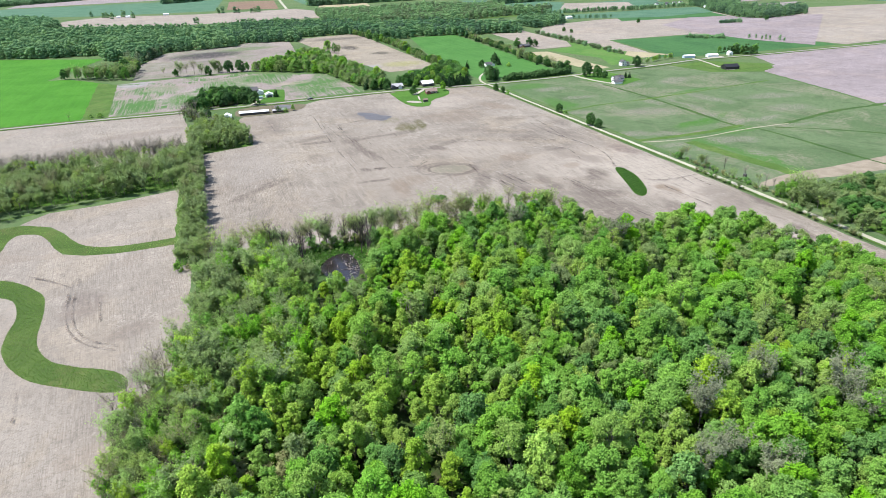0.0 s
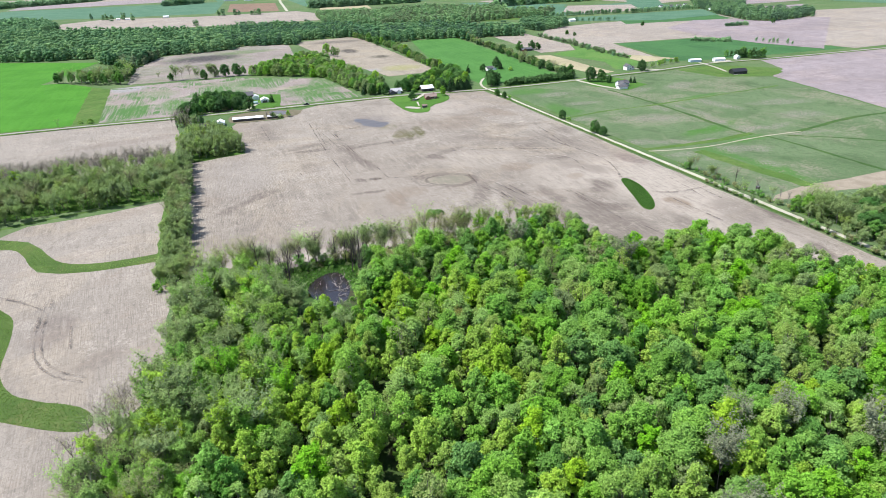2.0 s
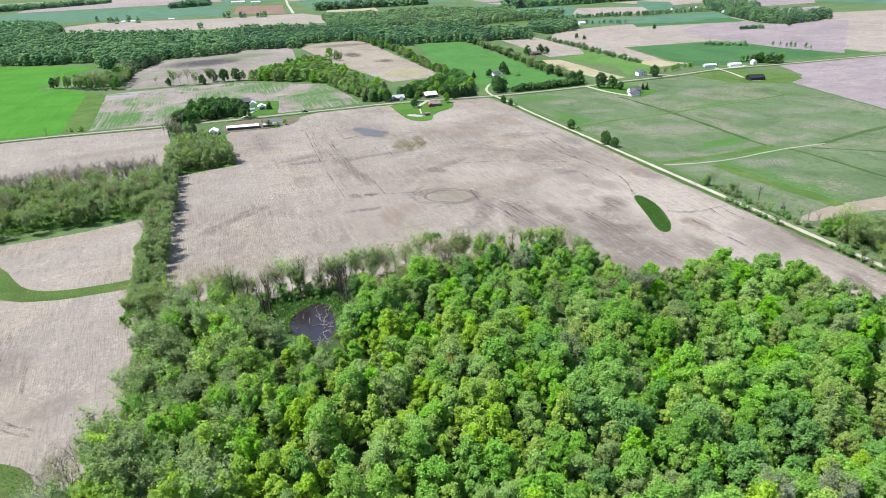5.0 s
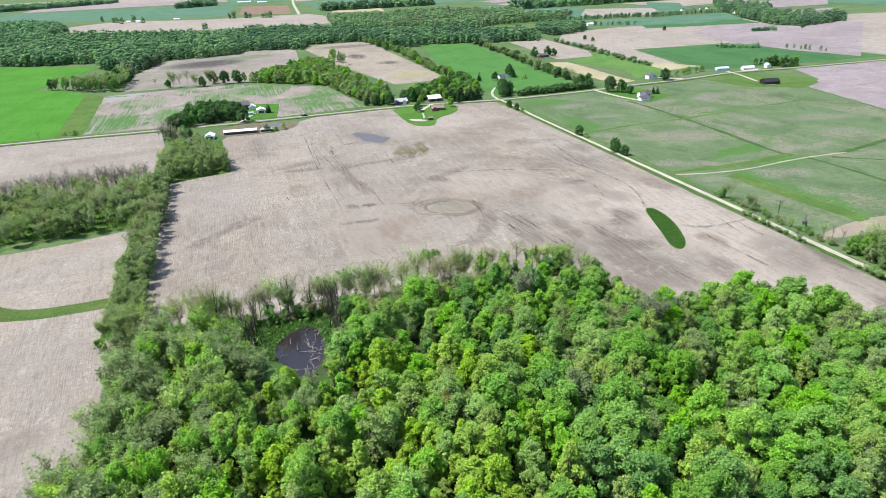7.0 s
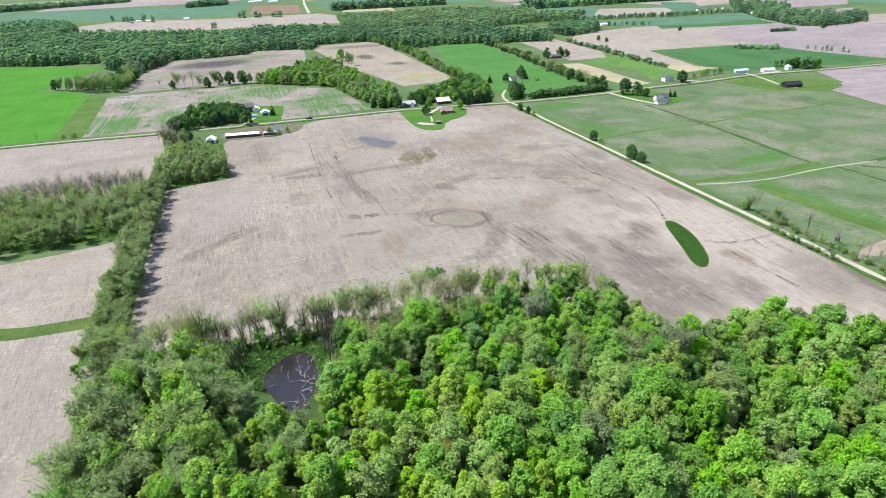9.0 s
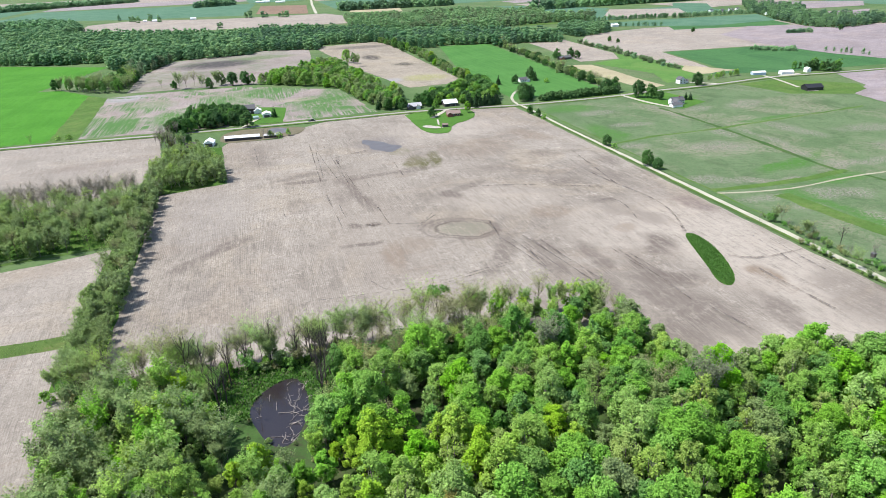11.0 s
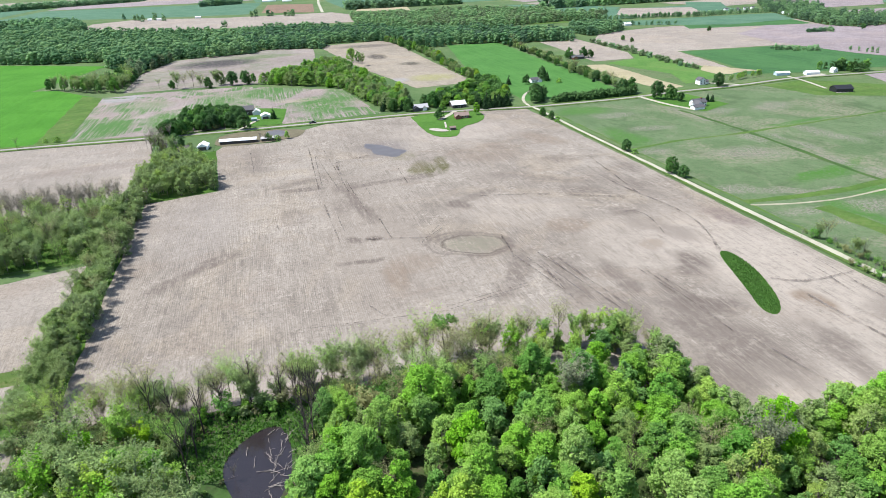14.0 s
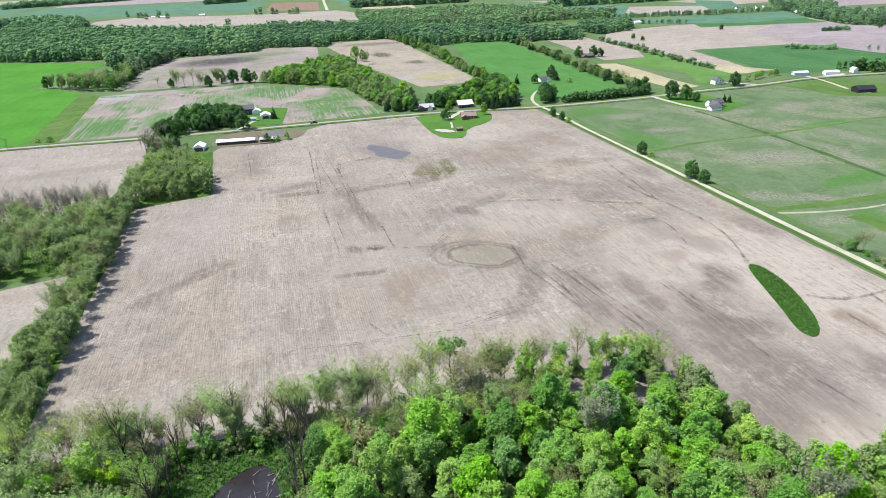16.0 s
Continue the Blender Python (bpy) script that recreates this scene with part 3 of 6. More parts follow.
def sprays(rng, lobes, per_m2, size, flat=0.5, fill=1.0):
    """Many small pointed leaf sprays over the rounds of a crown."""
    verts, faces = [], []
    centres, radii = np.array([l[:3] for l in lobes]), np.array([l[3] for l in lobes])
    for (cx, cy, cz, r) in lobes:
        squash = rng.uniform(0.78, 1.28, 3) * np.array([1, 1, 0.88])
        n = max(4, int(4 * math.pi * r * r * per_m2))
        d = rng.normal(size=(n, 3))
        d /= np.linalg.norm(d, axis=1)[:, None]
        d[:, 2] = np.where(d[:, 2] < -0.35, -d[:, 2], d[:, 2])
        p = np.array([cx, cy, cz]) + d * r * np.where(rng.random((n, 1)) < 0.07, rng.uniform(1.05, 1.32, (n, 1)), rng.triangular(0.74, 0.98, 1.16, (n, 1))) * squash
        gap = np.linalg.norm((p[:, None, :] - centres[None]) / np.array([1, 1, 0.85]), axis=2) / radii[None]
        keep = (gap.min(axis=1) > 0.72) & (rng.random(n) < fill)
        p, d = p[keep], d[keep]
        n = len(p)
        if not n:
            continue
        up = d * 0.7 + np.array([0, 0, 0.45]) + rng.normal(size=(n, 3)) * flat
        up /= np.linalg.norm(up, axis=1)[:, None]
        a = np.cross(up, rng.normal(size=(n, 3)))
        a /= np.linalg.norm(a, axis=1)[:, None]
        b = np.cross(up, a)
        s = size * rng.uniform(0.6, 1.4, (n, 1))
        droop = up * s * 0.3
        leaf = np.stack([p - a * s * 0.6 - droop, p + a * s * 0.6 - b * s * rng.uniform(0, 0.5, (n, 1)) - droop * 0.6, p + b * s * rng.uniform(0.6, 0.95, (n, 1)) + droop * 0.4], axis=1)
        base = 3 * sum(len(v) for v in verts)
        verts.append(leaf)
        faces.append(np.arange(3 * n).reshape(n, 3) + base)
    return np.concatenate(verts).reshape(-1, 3), np.concatenate(faces)


def cores(rng, lobes, shrink, form_v=BALL_V, form_f=BALL_F):
    """The shaded inside of a crown."""
    verts, faces = [], []
    for i, (cx, cy, cz, r) in enumerate(lobes):
        v = form_v * (r * shrink * rng.uniform(0.8, 1.1, (len(form_v), 1))) * np.array([1, 1, 0.8]) + np.array([cx, cy, cz])
        verts.append(v)
        faces.append(form_f + i * len(form_v))
    return np.concatenate(verts), np.concatenate(faces)


def tubes(runs, sides=5):
    """Tapered limbs: each run is a list of (x, y, z, radius)."""
    verts, faces = [], []
    for run in runs:
        base = len(verts)
        for k, (x, y, z, r) in enumerate(run):
            a = Vector(run[min(k + 1, len(run) - 1)][:3]) - Vector(run[max(k - 1, 0)][:3])
            q = a.to_track_quat("Z", "Y")
            for i in range(sides):
                t = 2 * math.pi * i / sides
                verts.append(Vector((x, y, z)) + q @ Vector((math.cos(t) * r, math.sin(t) * r, 0)))
        for k in range(len(run) - 1):
            for i in range(sides):
                j = (i + 1) % sides
                faces.append((base + k * sides + i, base + k * sides + j, base + (k + 1) * sides + j, base + (k + 1) * sides + i))
    return np.array([v[:] for v in verts]), np.array(faces)


def bent(rng, start, end, r0, r1, n=4, sway=0.06):
    a, b = Vector(start), Vector(end)
    d = (b - a).length
    out = []
    for i in range(n + 1):
        t = i / n
        p = a.lerp(b, t) + Vector(rng.normal(size=3) * d * sway * math.sin(math.pi * t))
        out.append((*p, r0 + (r1 - r0) * t))
    return out


def limbs_of(rng, lobes, height, thick, fork):
    runs = [bent(rng, (0, 0, -0.4), (rng.normal() * 0.3, rng.normal() * 0.3, height * 0.8), thick, thick * 0.3, 5, 0.02)]
    for (x, y, z, r) in lobes:
        h = min(z * 0.75, fork + rng.uniform(0, 0.35) * height)
        runs.append(bent(rng, (0, 0, h), (x, y, z + r * 0.3), thick * 0.42, thick * 0.1, 3, 0.08))
    return runs


def twigs_of(rng, height, radius, fork, thick, boughs, twigs):
    """The bare frame of a tree that has hardly come into leaf: rising limbs that fork twice, and the places of their twig ends."""
    top = np.array([rng.normal() * 0.4, rng.normal() * 0.4, height * 0.95])
    runs, ends = [bent(rng, (0, 0, -0.4), top, thick, thick * 0.15, 6, 0.008)], []
    for i in range(boughs):
        h = fork + (height * 0.72 - fork) * (i / boughs)
        a = i * 2.39996 + rng.normal() * 0.4
        rise = rng.uniform(0.5, 0.95) * (height - h)
        reach = radius * rng.uniform(0.5, 1.0) * min(1.0, 0.45 + rise / height)
        root = (top[0] * h / height, top[1] * h / height, h)
        bough = bent(rng, root, (reach * math.cos(a), reach * math.sin(a), h + rise), thick * 0.42, thick * 0.09, 3, 0.05)
        runs.append(bough)
        for k in range(twigs):
            x, y, z, r = bough[1 + k % 3]
            b = a + rng.normal() * 1.1
            l = radius * rng.uniform(0.22, 0.5)
            twig = bent(rng, (x, y, z), (x + l * math.cos(b), y + l * math.sin(b), z + l * rng.uniform(0.7, 1.7)), thick * 0.15, thick * 0.04, 2, 0.05)
            runs.append(twig)
            for q in (twig[1], twig[2]):
                c, m = b + rng.normal() * 1.2, radius * rng.uniform(0.1, 0.25)
                tip = (q[0] + m * math.cos(c), q[1] + m * math.sin(c), q[2] + m * rng.uniform(0.5, 1.6))
                runs.append(bent(rng, q[:3], tip, thick * 0.06, thick * 0.025, 1, 0.0))
                ends += [q[:3], tip]
    return runs, np.array(ends)


def crown_of(rng, radius, low, height, boughs, clumps, per_m2, size, fill=1.0, taper=0.25):
    """The leaves of a crown: boughs on an egg-shaped form, clumps on the boughs, small pointed leaf sprays on the clumps."""
    mid, half = low + (height - low) * 0.45, (height - low) * 0.55
    form = []
    for i in range(boughs):
        z = 1 - (i + 0.5) / boughs * 1.8
        a = i * 2.39996 + rng.normal() * 0.3
        wide = math.sqrt(max(0.05, 1 - z * z)) * (1 - taper * z)
        r = radius * rng.uniform(0.2, 0.44)
        reach = rng.uniform(0.78, 1.18)
        form.append((wide * (radius - r * 0.8) * math.cos(a) * reach, wide * (radius - r * 0.8) * math.sin(a) * reach, mid + z * (half - r * 0.8) * reach, r))
    form.append((0, 0, mid, radius * 0.6))
    centres, radii = np.array([f[:3] for f in form]), np.array([f[3] for f in form])
    heart = np.array([0, 0, mid - half * 0.25])
    leaves = []
    for (c, r) in zip(centres[:-1], radii[:-1]):
        out = c - heart
        out = out / np.linalg.norm(out)
        for _ in range(clumps):
            d = rng.normal(size=3) + out * 1.1 + np.array([0, 0, 0.25])
            d /= np.linalg.norm(d)
            cr = r * rng.uniform(0.36, 0.8)
            cc = c + d * (r * rng.uniform(0.5, 1.0))
            n = max(4, int(2 * math.pi * cr * cr * per_m2 * fill))
            q = rng.normal(size=(n, 3)) + d * 0.7
            q /= np.linalg.norm(q, axis=1)[:, None]
            p = cc + q * cr * rng.triangular(0.45, 0.95, 1.5, (n, 1))
            leaves.append((p, q * 0.4 + d * 0.35 + out * 0.4))
    p, up = np.concatenate([l[0] for l in leaves]), np.concatenate([l[1] for l in leaves])
    keep = (np.linalg.norm(p[:, None, :] - centres[None], axis=2) / radii[None]).min(axis=1) > 0.74
    p, up = p[keep], up[keep]
    n = len(p)
    up = up + np.array([0, 0, 0.35]) + rng.normal(size=(n, 3)) * 0.55
    up /= np.linalg.norm(up, axis=1)[:, None]
    return leaf_sprays(rng, p, up, size), form


def leaf_sprays(rng, p, up, size):
    """A small drooping triangle of leaves at each place."""
    n = len(p)
    a = np.cross(up, rng.normal(size=(n, 3)))
    a /= np.linalg.norm(a, axis=1)[:, None]
    b = np.cross(up, a)
    s = size * rng.uniform(0.6, 1.4, (n, 1))
    droop = up * s * 0.25
    leaf = np.stack([p - a * s * 0.6 - droop, p + a * s * 0.6 - b * s * rng.uniform(0, 0.5, (n, 1)) - droop * 0.6, p + b * s * rng.uniform(0.6, 0.95, (n, 1)) + droop * 0.4], axis=1)
    return leaf.reshape(-1, 3), np.arange(3 * n).reshape(n, 3)


def broadleaf(name, seed, height, radius, low, boughs, per_m2, size, leaves, bark, shrink=0.74, fill=1.0, clumps=7, taper=0.25):
    """Two meshes, the trunk with its limbs and the crown, for one shape of tree."""
    rng = np.random.default_rng(seed)
    (sv, sf), form = crown_of(rng, radius, low, height, boughs, clumps, per_m2, size, fill, taper)
    tv, tf = tubes(limbs_of(rng, form[: 7 if height > 6 else 2], height, 0.022 * height, low * 0.8), 4)
    trunk = mesh_of(name + "_trunk", tv, tf, bark, True)
    if shrink:
        crown = joined(name + "_crown", [(sv, sf), cores(rng, form, shrink)], leaves)
    else:
        crown = mesh_of(name + "_crown", sv, sf, leaves)
    return trunk, crown


def joined(name, pieces, material):
    """One mesh from arrays of triangles and of quads."""
    me = bpy.data.meshes.new(name)
    verts, loops, starts, total, at = [], [], [], 0, 0
    for v, f in pieces:
        loops.append((np.asarray(f) + total).ravel())
        starts.append(at + np.arange(len(f)) * f.shape[1])
        at += f.size
        total += len(v)
        verts.append(v)
    verts, loops, starts = np.concatenate(verts), np.concatenate(loops), np.concatenate(starts)
    me.vertices.add(len(verts))
    me.vertices.foreach_set("co", verts.astype(np.float32).ravel())
    me.loops.add(len(loops))
    me.loops.foreach_set("vertex_index", loops.astype(np.int32))
    me.polygons.add(len(starts))
    me.polygons.foreach_set("loop_start", starts.astype(np.int32))
    me.materials.append(material)
    me.update(calc_edges=True)
    return me


def budding(name, seed, height, radius, fork, leaves, bark, boughs=11, twigs=5, cover=1.0, leafy=6, size=0.25, thick=0.0115, loose=0.25):
    """A tree with open twigs and small tufts of young leaves at their ends; cover: how many of the ends are in leaf."""
    rng = np.random.default_rng(seed)
    runs, ends = twigs_of(rng, height, radius, fork, thick * height, boughs, twigs)
    tv, tf = tubes(runs, 3)
    trunk = mesh_of(name + "_trunk", tv, tf, bark, True)
    tufts = ends[rng.random(len(ends)) < cover]
    out = tufts - np.array([0, 0, height * 0.5])
    facing = out / np.linalg.norm(out, axis=1)[:, None] * 0.7 + np.array([0, 0, 0.5]) + rng.normal(size=tufts.shape) * 0.45
    p = np.repeat(tufts, leafy, axis=0)
    p = p + rng.normal(size=p.shape) * loose
    up = np.repeat(facing, leafy, axis=0) + rng.normal(size=p.shape) * 0.35
    up /= np.linalg.norm(up, axis=1)[:, None]
    return trunk, mesh_of(name + "_crown", *leaf_sprays(rng, p, up, size), leaves)


def spruce(name, seed, height, radius, leaves):
    rng = np.random.default_rng(seed)
    tv, tf = tubes([bent(rng, (0, 0, -0.3), (0, 0, height * 0.96), 0.02 * height, 0.02, 4, 0.005)], 5)
    lobes = []
    for k in range(9):
        t = k / 9
        n = max(1, int(6 * (1 - t)))
        for i in range(n):
            a = 2 * math.pi * (i + rng.random() * 0.6) / n
            r = radius * (1 - t) * 0.6
            lobes.append((r * math.cos(a), r * math.sin(a), height * (0.1 + 0.84 * t), radius * (0.42 - 0.28 * t)))
    sv, sf = sprays(rng, lobes, 1.8, 0.5, 0.5)
    cv, cf = cores(rng, lobes, 0.8)
    return mesh_of(name + "_trunk", tv, tf, M_BARK, True), joined(name + "_crown", [(sv, sf), (cv, cf)], leaves)


def shapes(make, count):
    return [make(i) for i in range(count)]


MAPLES = shapes(lambda i: broadleaf("maple", 10 + i, 14.2 + (i % 4) * 0.9, 3.5 + 0.45 * (i % 4), 3.0, 21 + i % 5, 8.5, 0.43, M_MAPLE, M_BARK), 8)
POPLARS = shapes(lambda i: broadleaf("poplar", 25 + i, 15.0 + (i % 3) * 0.9, 3.1 + 0.4 * (i % 3), 3.0, 21 + i % 5, 9.5, 0.41, M_POPLAR, M_BARK, taper=0.4), 6)
OAKS = shapes(lambda i: broadleaf("oak", 40 + i, 14.4 + (i % 3) * 1.0, 4.2 + 0.6 * (i % 3), 3.0, 24 + i % 5, 7.5, 0.44, M_OAK, M_BARK, clumps=7, taper=0.15), 7)
HICKORIES = shapes(lambda i: broadleaf("hickory", 55 + i, 14.2 + (i % 3) * 1.0, 3.6 + 0.5 * (i % 3), 3.0, 20 + i % 5, 8, 0.44, M_HICKORY, M_BARK, clumps=7), 5)
ASHES = shapes(lambda i: broadleaf("ash", 70 + i, 14.4 + (i % 3) * 1.0, 3.5 + 0.5 * (i % 3), 2.5, 20 + i % 3, 10, 0.36, M_ASH, M_PALE_BARK, 0.66, 0.85), 6)
ELMS = shapes(lambda i: broadleaf("elm", 85 + i, 14.4 + (i % 3) * 1.2, 3.2 + 0.5 * (i % 3), 2.5, 19 + i % 3, 10, 0.35, M_ELM, M_PALE_BARK, 0.5, 0.75, taper=0.1), 5)
BUDS = shapes(lambda i: budding("budding", 100 + i, 14.0 + (i % 4) * 1.2, 4.4 + 0.5 * (i % 3), 5.0, (M_BUD, M_ASH, M_BUD, M_ELM, M_DULL)[i % 5], M_BARK, 11, 7, 1.0, 6, 0.23, 0.011, 0.3), 10)
BARES = shapes(lambda i: budding("bare", 130 + i, 13.5 + (i % 3) * 1.5, 4.2, 4.0, M_BUD, (M_PALE_BARK, M_BARK)[i % 2], 9, 7, 0.25, 2, 0.2, 0.013), 6)
SAPLINGS = shapes(lambda i: budding("sapling", 260 + i, 12.0 + (i % 4) * 1.1, 2.3 + 0.3 * (i % 3), 2.0, (M_ASH, M_POPLAR, M_MAPLE, M_ASH, M_ELM, M_OAK)[i % 6], M_BARK, 10, 6, 1.0, 9, 0.34, 0.009, 0.3), 9)
SKIRTED = shapes(lambda i: broadleaf("skirted", 500 + i, 12.5 + (i % 3) * 1.2, 3.6 + 0.4 * (i % 3), 0.3, 26 + i % 3, 8.5, 0.42, (M_OAK, M_ASH, M_MAPLE, M_DULL, M_POPLAR)[i % 5], M_BARK, taper=0.1), 6)
WALNUTS = shapes(lambda i: broadleaf("walnut", 295 + i, 13.0 + i % 2, 4.6 + 0.4 * (i % 2), 1.6, 22, 7, 0.48, M_SHADE, M_BARK, 0.82), 4)
LONE = [broadleaf("lone", 290, 14.0, 3.4, 10.2, 14, 12, 0.34, M_HICKORY, M_BARK, 0.6, 0.8, taper=-0.1)]
GAUNTS = shapes(lambda i: budding("gaunt", 400 + i, 15.0 + i % 3, 3.6, 5.0, M_BUD, M_DARK_BARK, 8, 5, 0.1, 2, 0.2, 0.019), 4)
LEAFLESS = shapes(lambda i: budding("leafless", 420 + i, 14.0 + i % 3, 2.8 + 0.3 * (i % 2), 3.0, M_TWIGS, M_PALE_BARK, 9, 7, 1.0, 4, 0.2, 0.013, 0.3), 5)
YOUNGS = shapes(lambda i: budding("young", 220 + i, 13.0 + (i % 3) * 1.2, 3.7 + 0.4 * (i % 3), 2.0, M_DULL, M_PALE_BARK, 12, 7, 1.0, 10, 0.36, 0.011, 0.36), 7)
HAZELS = shapes(lambda i: broadleaf("hazy", 520 + i, 12.5 + (i % 3) * 1.3, 3.7 + 0.5 * (i % 3), 1.0, 22 + i % 3, 9.5, 0.37, M_DULL, M_PALE_BARK, 0.72, 0.85, taper=0.1), 6)
SILVERS = shapes(lambda i: budding("silver", 240 + i, 14.5, 3.8, 4.0, M_SILVER, M_PALE_BARK, 11, 7, 1.0, 9, 0.3, 0.012, 0.35), 3)
RUSTS = shapes(lambda i: broadleaf("rust", 160 + i, 16.0, 4.2, 4.0, 22, 15, 0.3, M_RUST, M_BARK, 0.7, 0.9), 1)
SPRUCES = shapes(lambda i: spruce("spruce", 180 + i, 13.0, 3.3, M_CONIFER), 3)
BUSHES = shapes(lambda i: broadleaf("bush", 200 + i, 4.2, 2.3, 0.1, 9, 14, 0.3, (M_DULL, M_OAK, M_BUD, M_ASH)[i], M_BARK, 0.8, clumps=6), 4)
VERGE = shapes(lambda i: budding("verge", 440 + i, 3.4, 1.7, 0.3, (M_DULL, M_BUD, M_HICKORY)[i], M_DARK_BARK, 7, 4, 1.0, 6, 0.3, 0.02, 0.3), 3)

KINDS = {
    "maple_tree": (MAPLES, "tall broadleaf tree with bright fresh green spring leaves", "tree"),
    "poplar_tree": (POPLARS, "slender broadleaf tree with yellow-green young leaves", "tree"),
    "hickory_tree": (HICKORIES, "broadleaf tree with a deep cool-green crown", "tree"),
    "elm_tree": (ELMS, "tall tree with a thin silvery green crown", "tree"),
    "oak_tree": (OAKS, "tall broadleaf tree with a dense mid-green crown", "tree"),
    "ash_tree": (ASHES, "tall tree with a loose pale grey-green crown", "tree"),
    "budding_tree": (BUDS, "slender tree just coming into pale leaf, limbs showing", "tree"),
    "bare_tree": (BARES, "nearly leafless grey-brown tree with bare twigs", "tree"),
    "slender_tree": (SAPLINGS, "slender young tree with an airy light green crown", "tree"),
    "walnut_tree": (WALNUTS, "dark green rounded leafy tree standing on its own", "tree"),
    "lone_tree": (LONE, "tall tree with bare trunk and small high crown", "tree"),
    "edge_tree": (SKIRTED, "leafy green edge tree with branches reaching down to the ground", "tree"),
    "hazy_tree": (HAZELS, "dull grey-green tree with a soft crown of small young leaves", "tree"),
    "hedgerow_tree": (HAZELS, "grey-green hedgerow tree with a soft rounded crown", "tree"),
    "young_tree": (YOUNGS, "tree with a hazy dull green crown of young leaves", "tree"),
    "silvery_tree": (SILVERS, "pale silvery-grey tree hardly in leaf", "tree"),
    "rusty_tree": (RUSTS, "broadleaf tree with rust-brown young leaves in the wood", "tree"),
    "spruce_tree": (SPRUCES, "dark green conical spruce tree beside a farmhouse", "tree"),
    "dead_tree": (GAUNTS, "tall gaunt leafless tree with a dark trunk", "tree"),
    "leafless_tree": (LEAFLESS, "leafless tree with a haze of brownish grey twigs", "tree"),
    "bush": (BUSHES, "low rounded green bush on rough grass", "bush"),
    "verge_shrub": (VERGE, "low twiggy dull green shrub on the road verge", "shrub"),
    "shrub": (BUSHES, "low green shrub at the edge of the trees", "shrub"),
    "marsh_shrub": (BUSHES, "low bright green marsh shrub beside the pond", "shrub"),
}


def plant(kind, x, y, rng, scale=1.0, group="", squash=1.0, label=""):
    meshes, text, category = KINDS[kind]
    trunk, crown = meshes[int(rng.integers(len(meshes)))]
    s = scale * rng.uniform(0.88, 1.12)
    ob = new(kind)
    ob.matrix_world = Matrix.LocRotScale((x, y, 0), Euler((0, 0, rng.uniform(0, 6.283))), (s, s, s * squash * rng.uniform(0.94, 1.06)))
    tagged(ob, label or text, category, group)
    part("trunk", trunk, None, ob)
    part("crown", crown, None, ob)
    return ob


def scattered(ring, gap, rng, tries=30):
    """Places inside an outline, none nearer than gap to another."""
    xs, ys = [p[0] for p in ring], [p[1] for p in ring]
    x0, x1, y0, y1 = min(xs), max(xs), min(ys), max(ys)
    cell = gap / 1.4143
    grid, out = {}, []
    for _ in range(int((x1 - x0) * (y1 - y0) / gap / gap * tries / 4)):
        x, y = rng.uniform(x0, x1), rng.uniform(y0, y1)
        i, j = int(x // cell), int(y // cell)
        if not inside(x, y, ring):
            continue
        if any((p := grid.get((i + a, j + b))) and (p[0] - x) ** 2 + (p[1] - y) ** 2 < gap * gap for a in (-2, -1, 0, 1, 2) for b in (-2, -1, 0, 1, 2)):
            continue
        grid[i, j] = (x, y)
        out.append((x, y))
    return out


def templates(seed, count, height, radius, lobes, per_m2, size, shrink=0.88, simple=False):
    """Shapes of trees for woods that stand far off, as arrays."""
    out = []
    for i in range(count):
        rng = np.random.default_rng(seed + i)
        l = lobes_of(rng, radius * rng.uniform(0.85, 1.15), height * 0.08, height * rng.uniform(0.9, 1.1), lobes)
        l += [(radius * 0.5 * math.cos(a + i), radius * 0.5 * math.sin(a + i), height * 0.12, radius * 0.42) for a in (0, 2.1, 4.2)]
        out.append((sprays(rng, l, per_m2, size, 0.5), cores(rng, l, shrink, *((OCTA_V, OCTA_F) if simple else (BALL_V, BALL_F)))))
    return out


FAR_SHAPES = templates(300, 8, 15.0, 5.2, 12, 0.5, 0.62, 0.98)
HEDGE_SHAPES = templates(360, 7, 14.0, 4.4, 15, 0.8, 0.62, 0.84)
SCRUB = templates(340, 6, 4.6, 2.6, 6, 0.5, 0.8, 1.0)
FARTHEST = templates(320, 5, 14.0, 8.0, 6, 0.06, 3.0, 1.0, True)


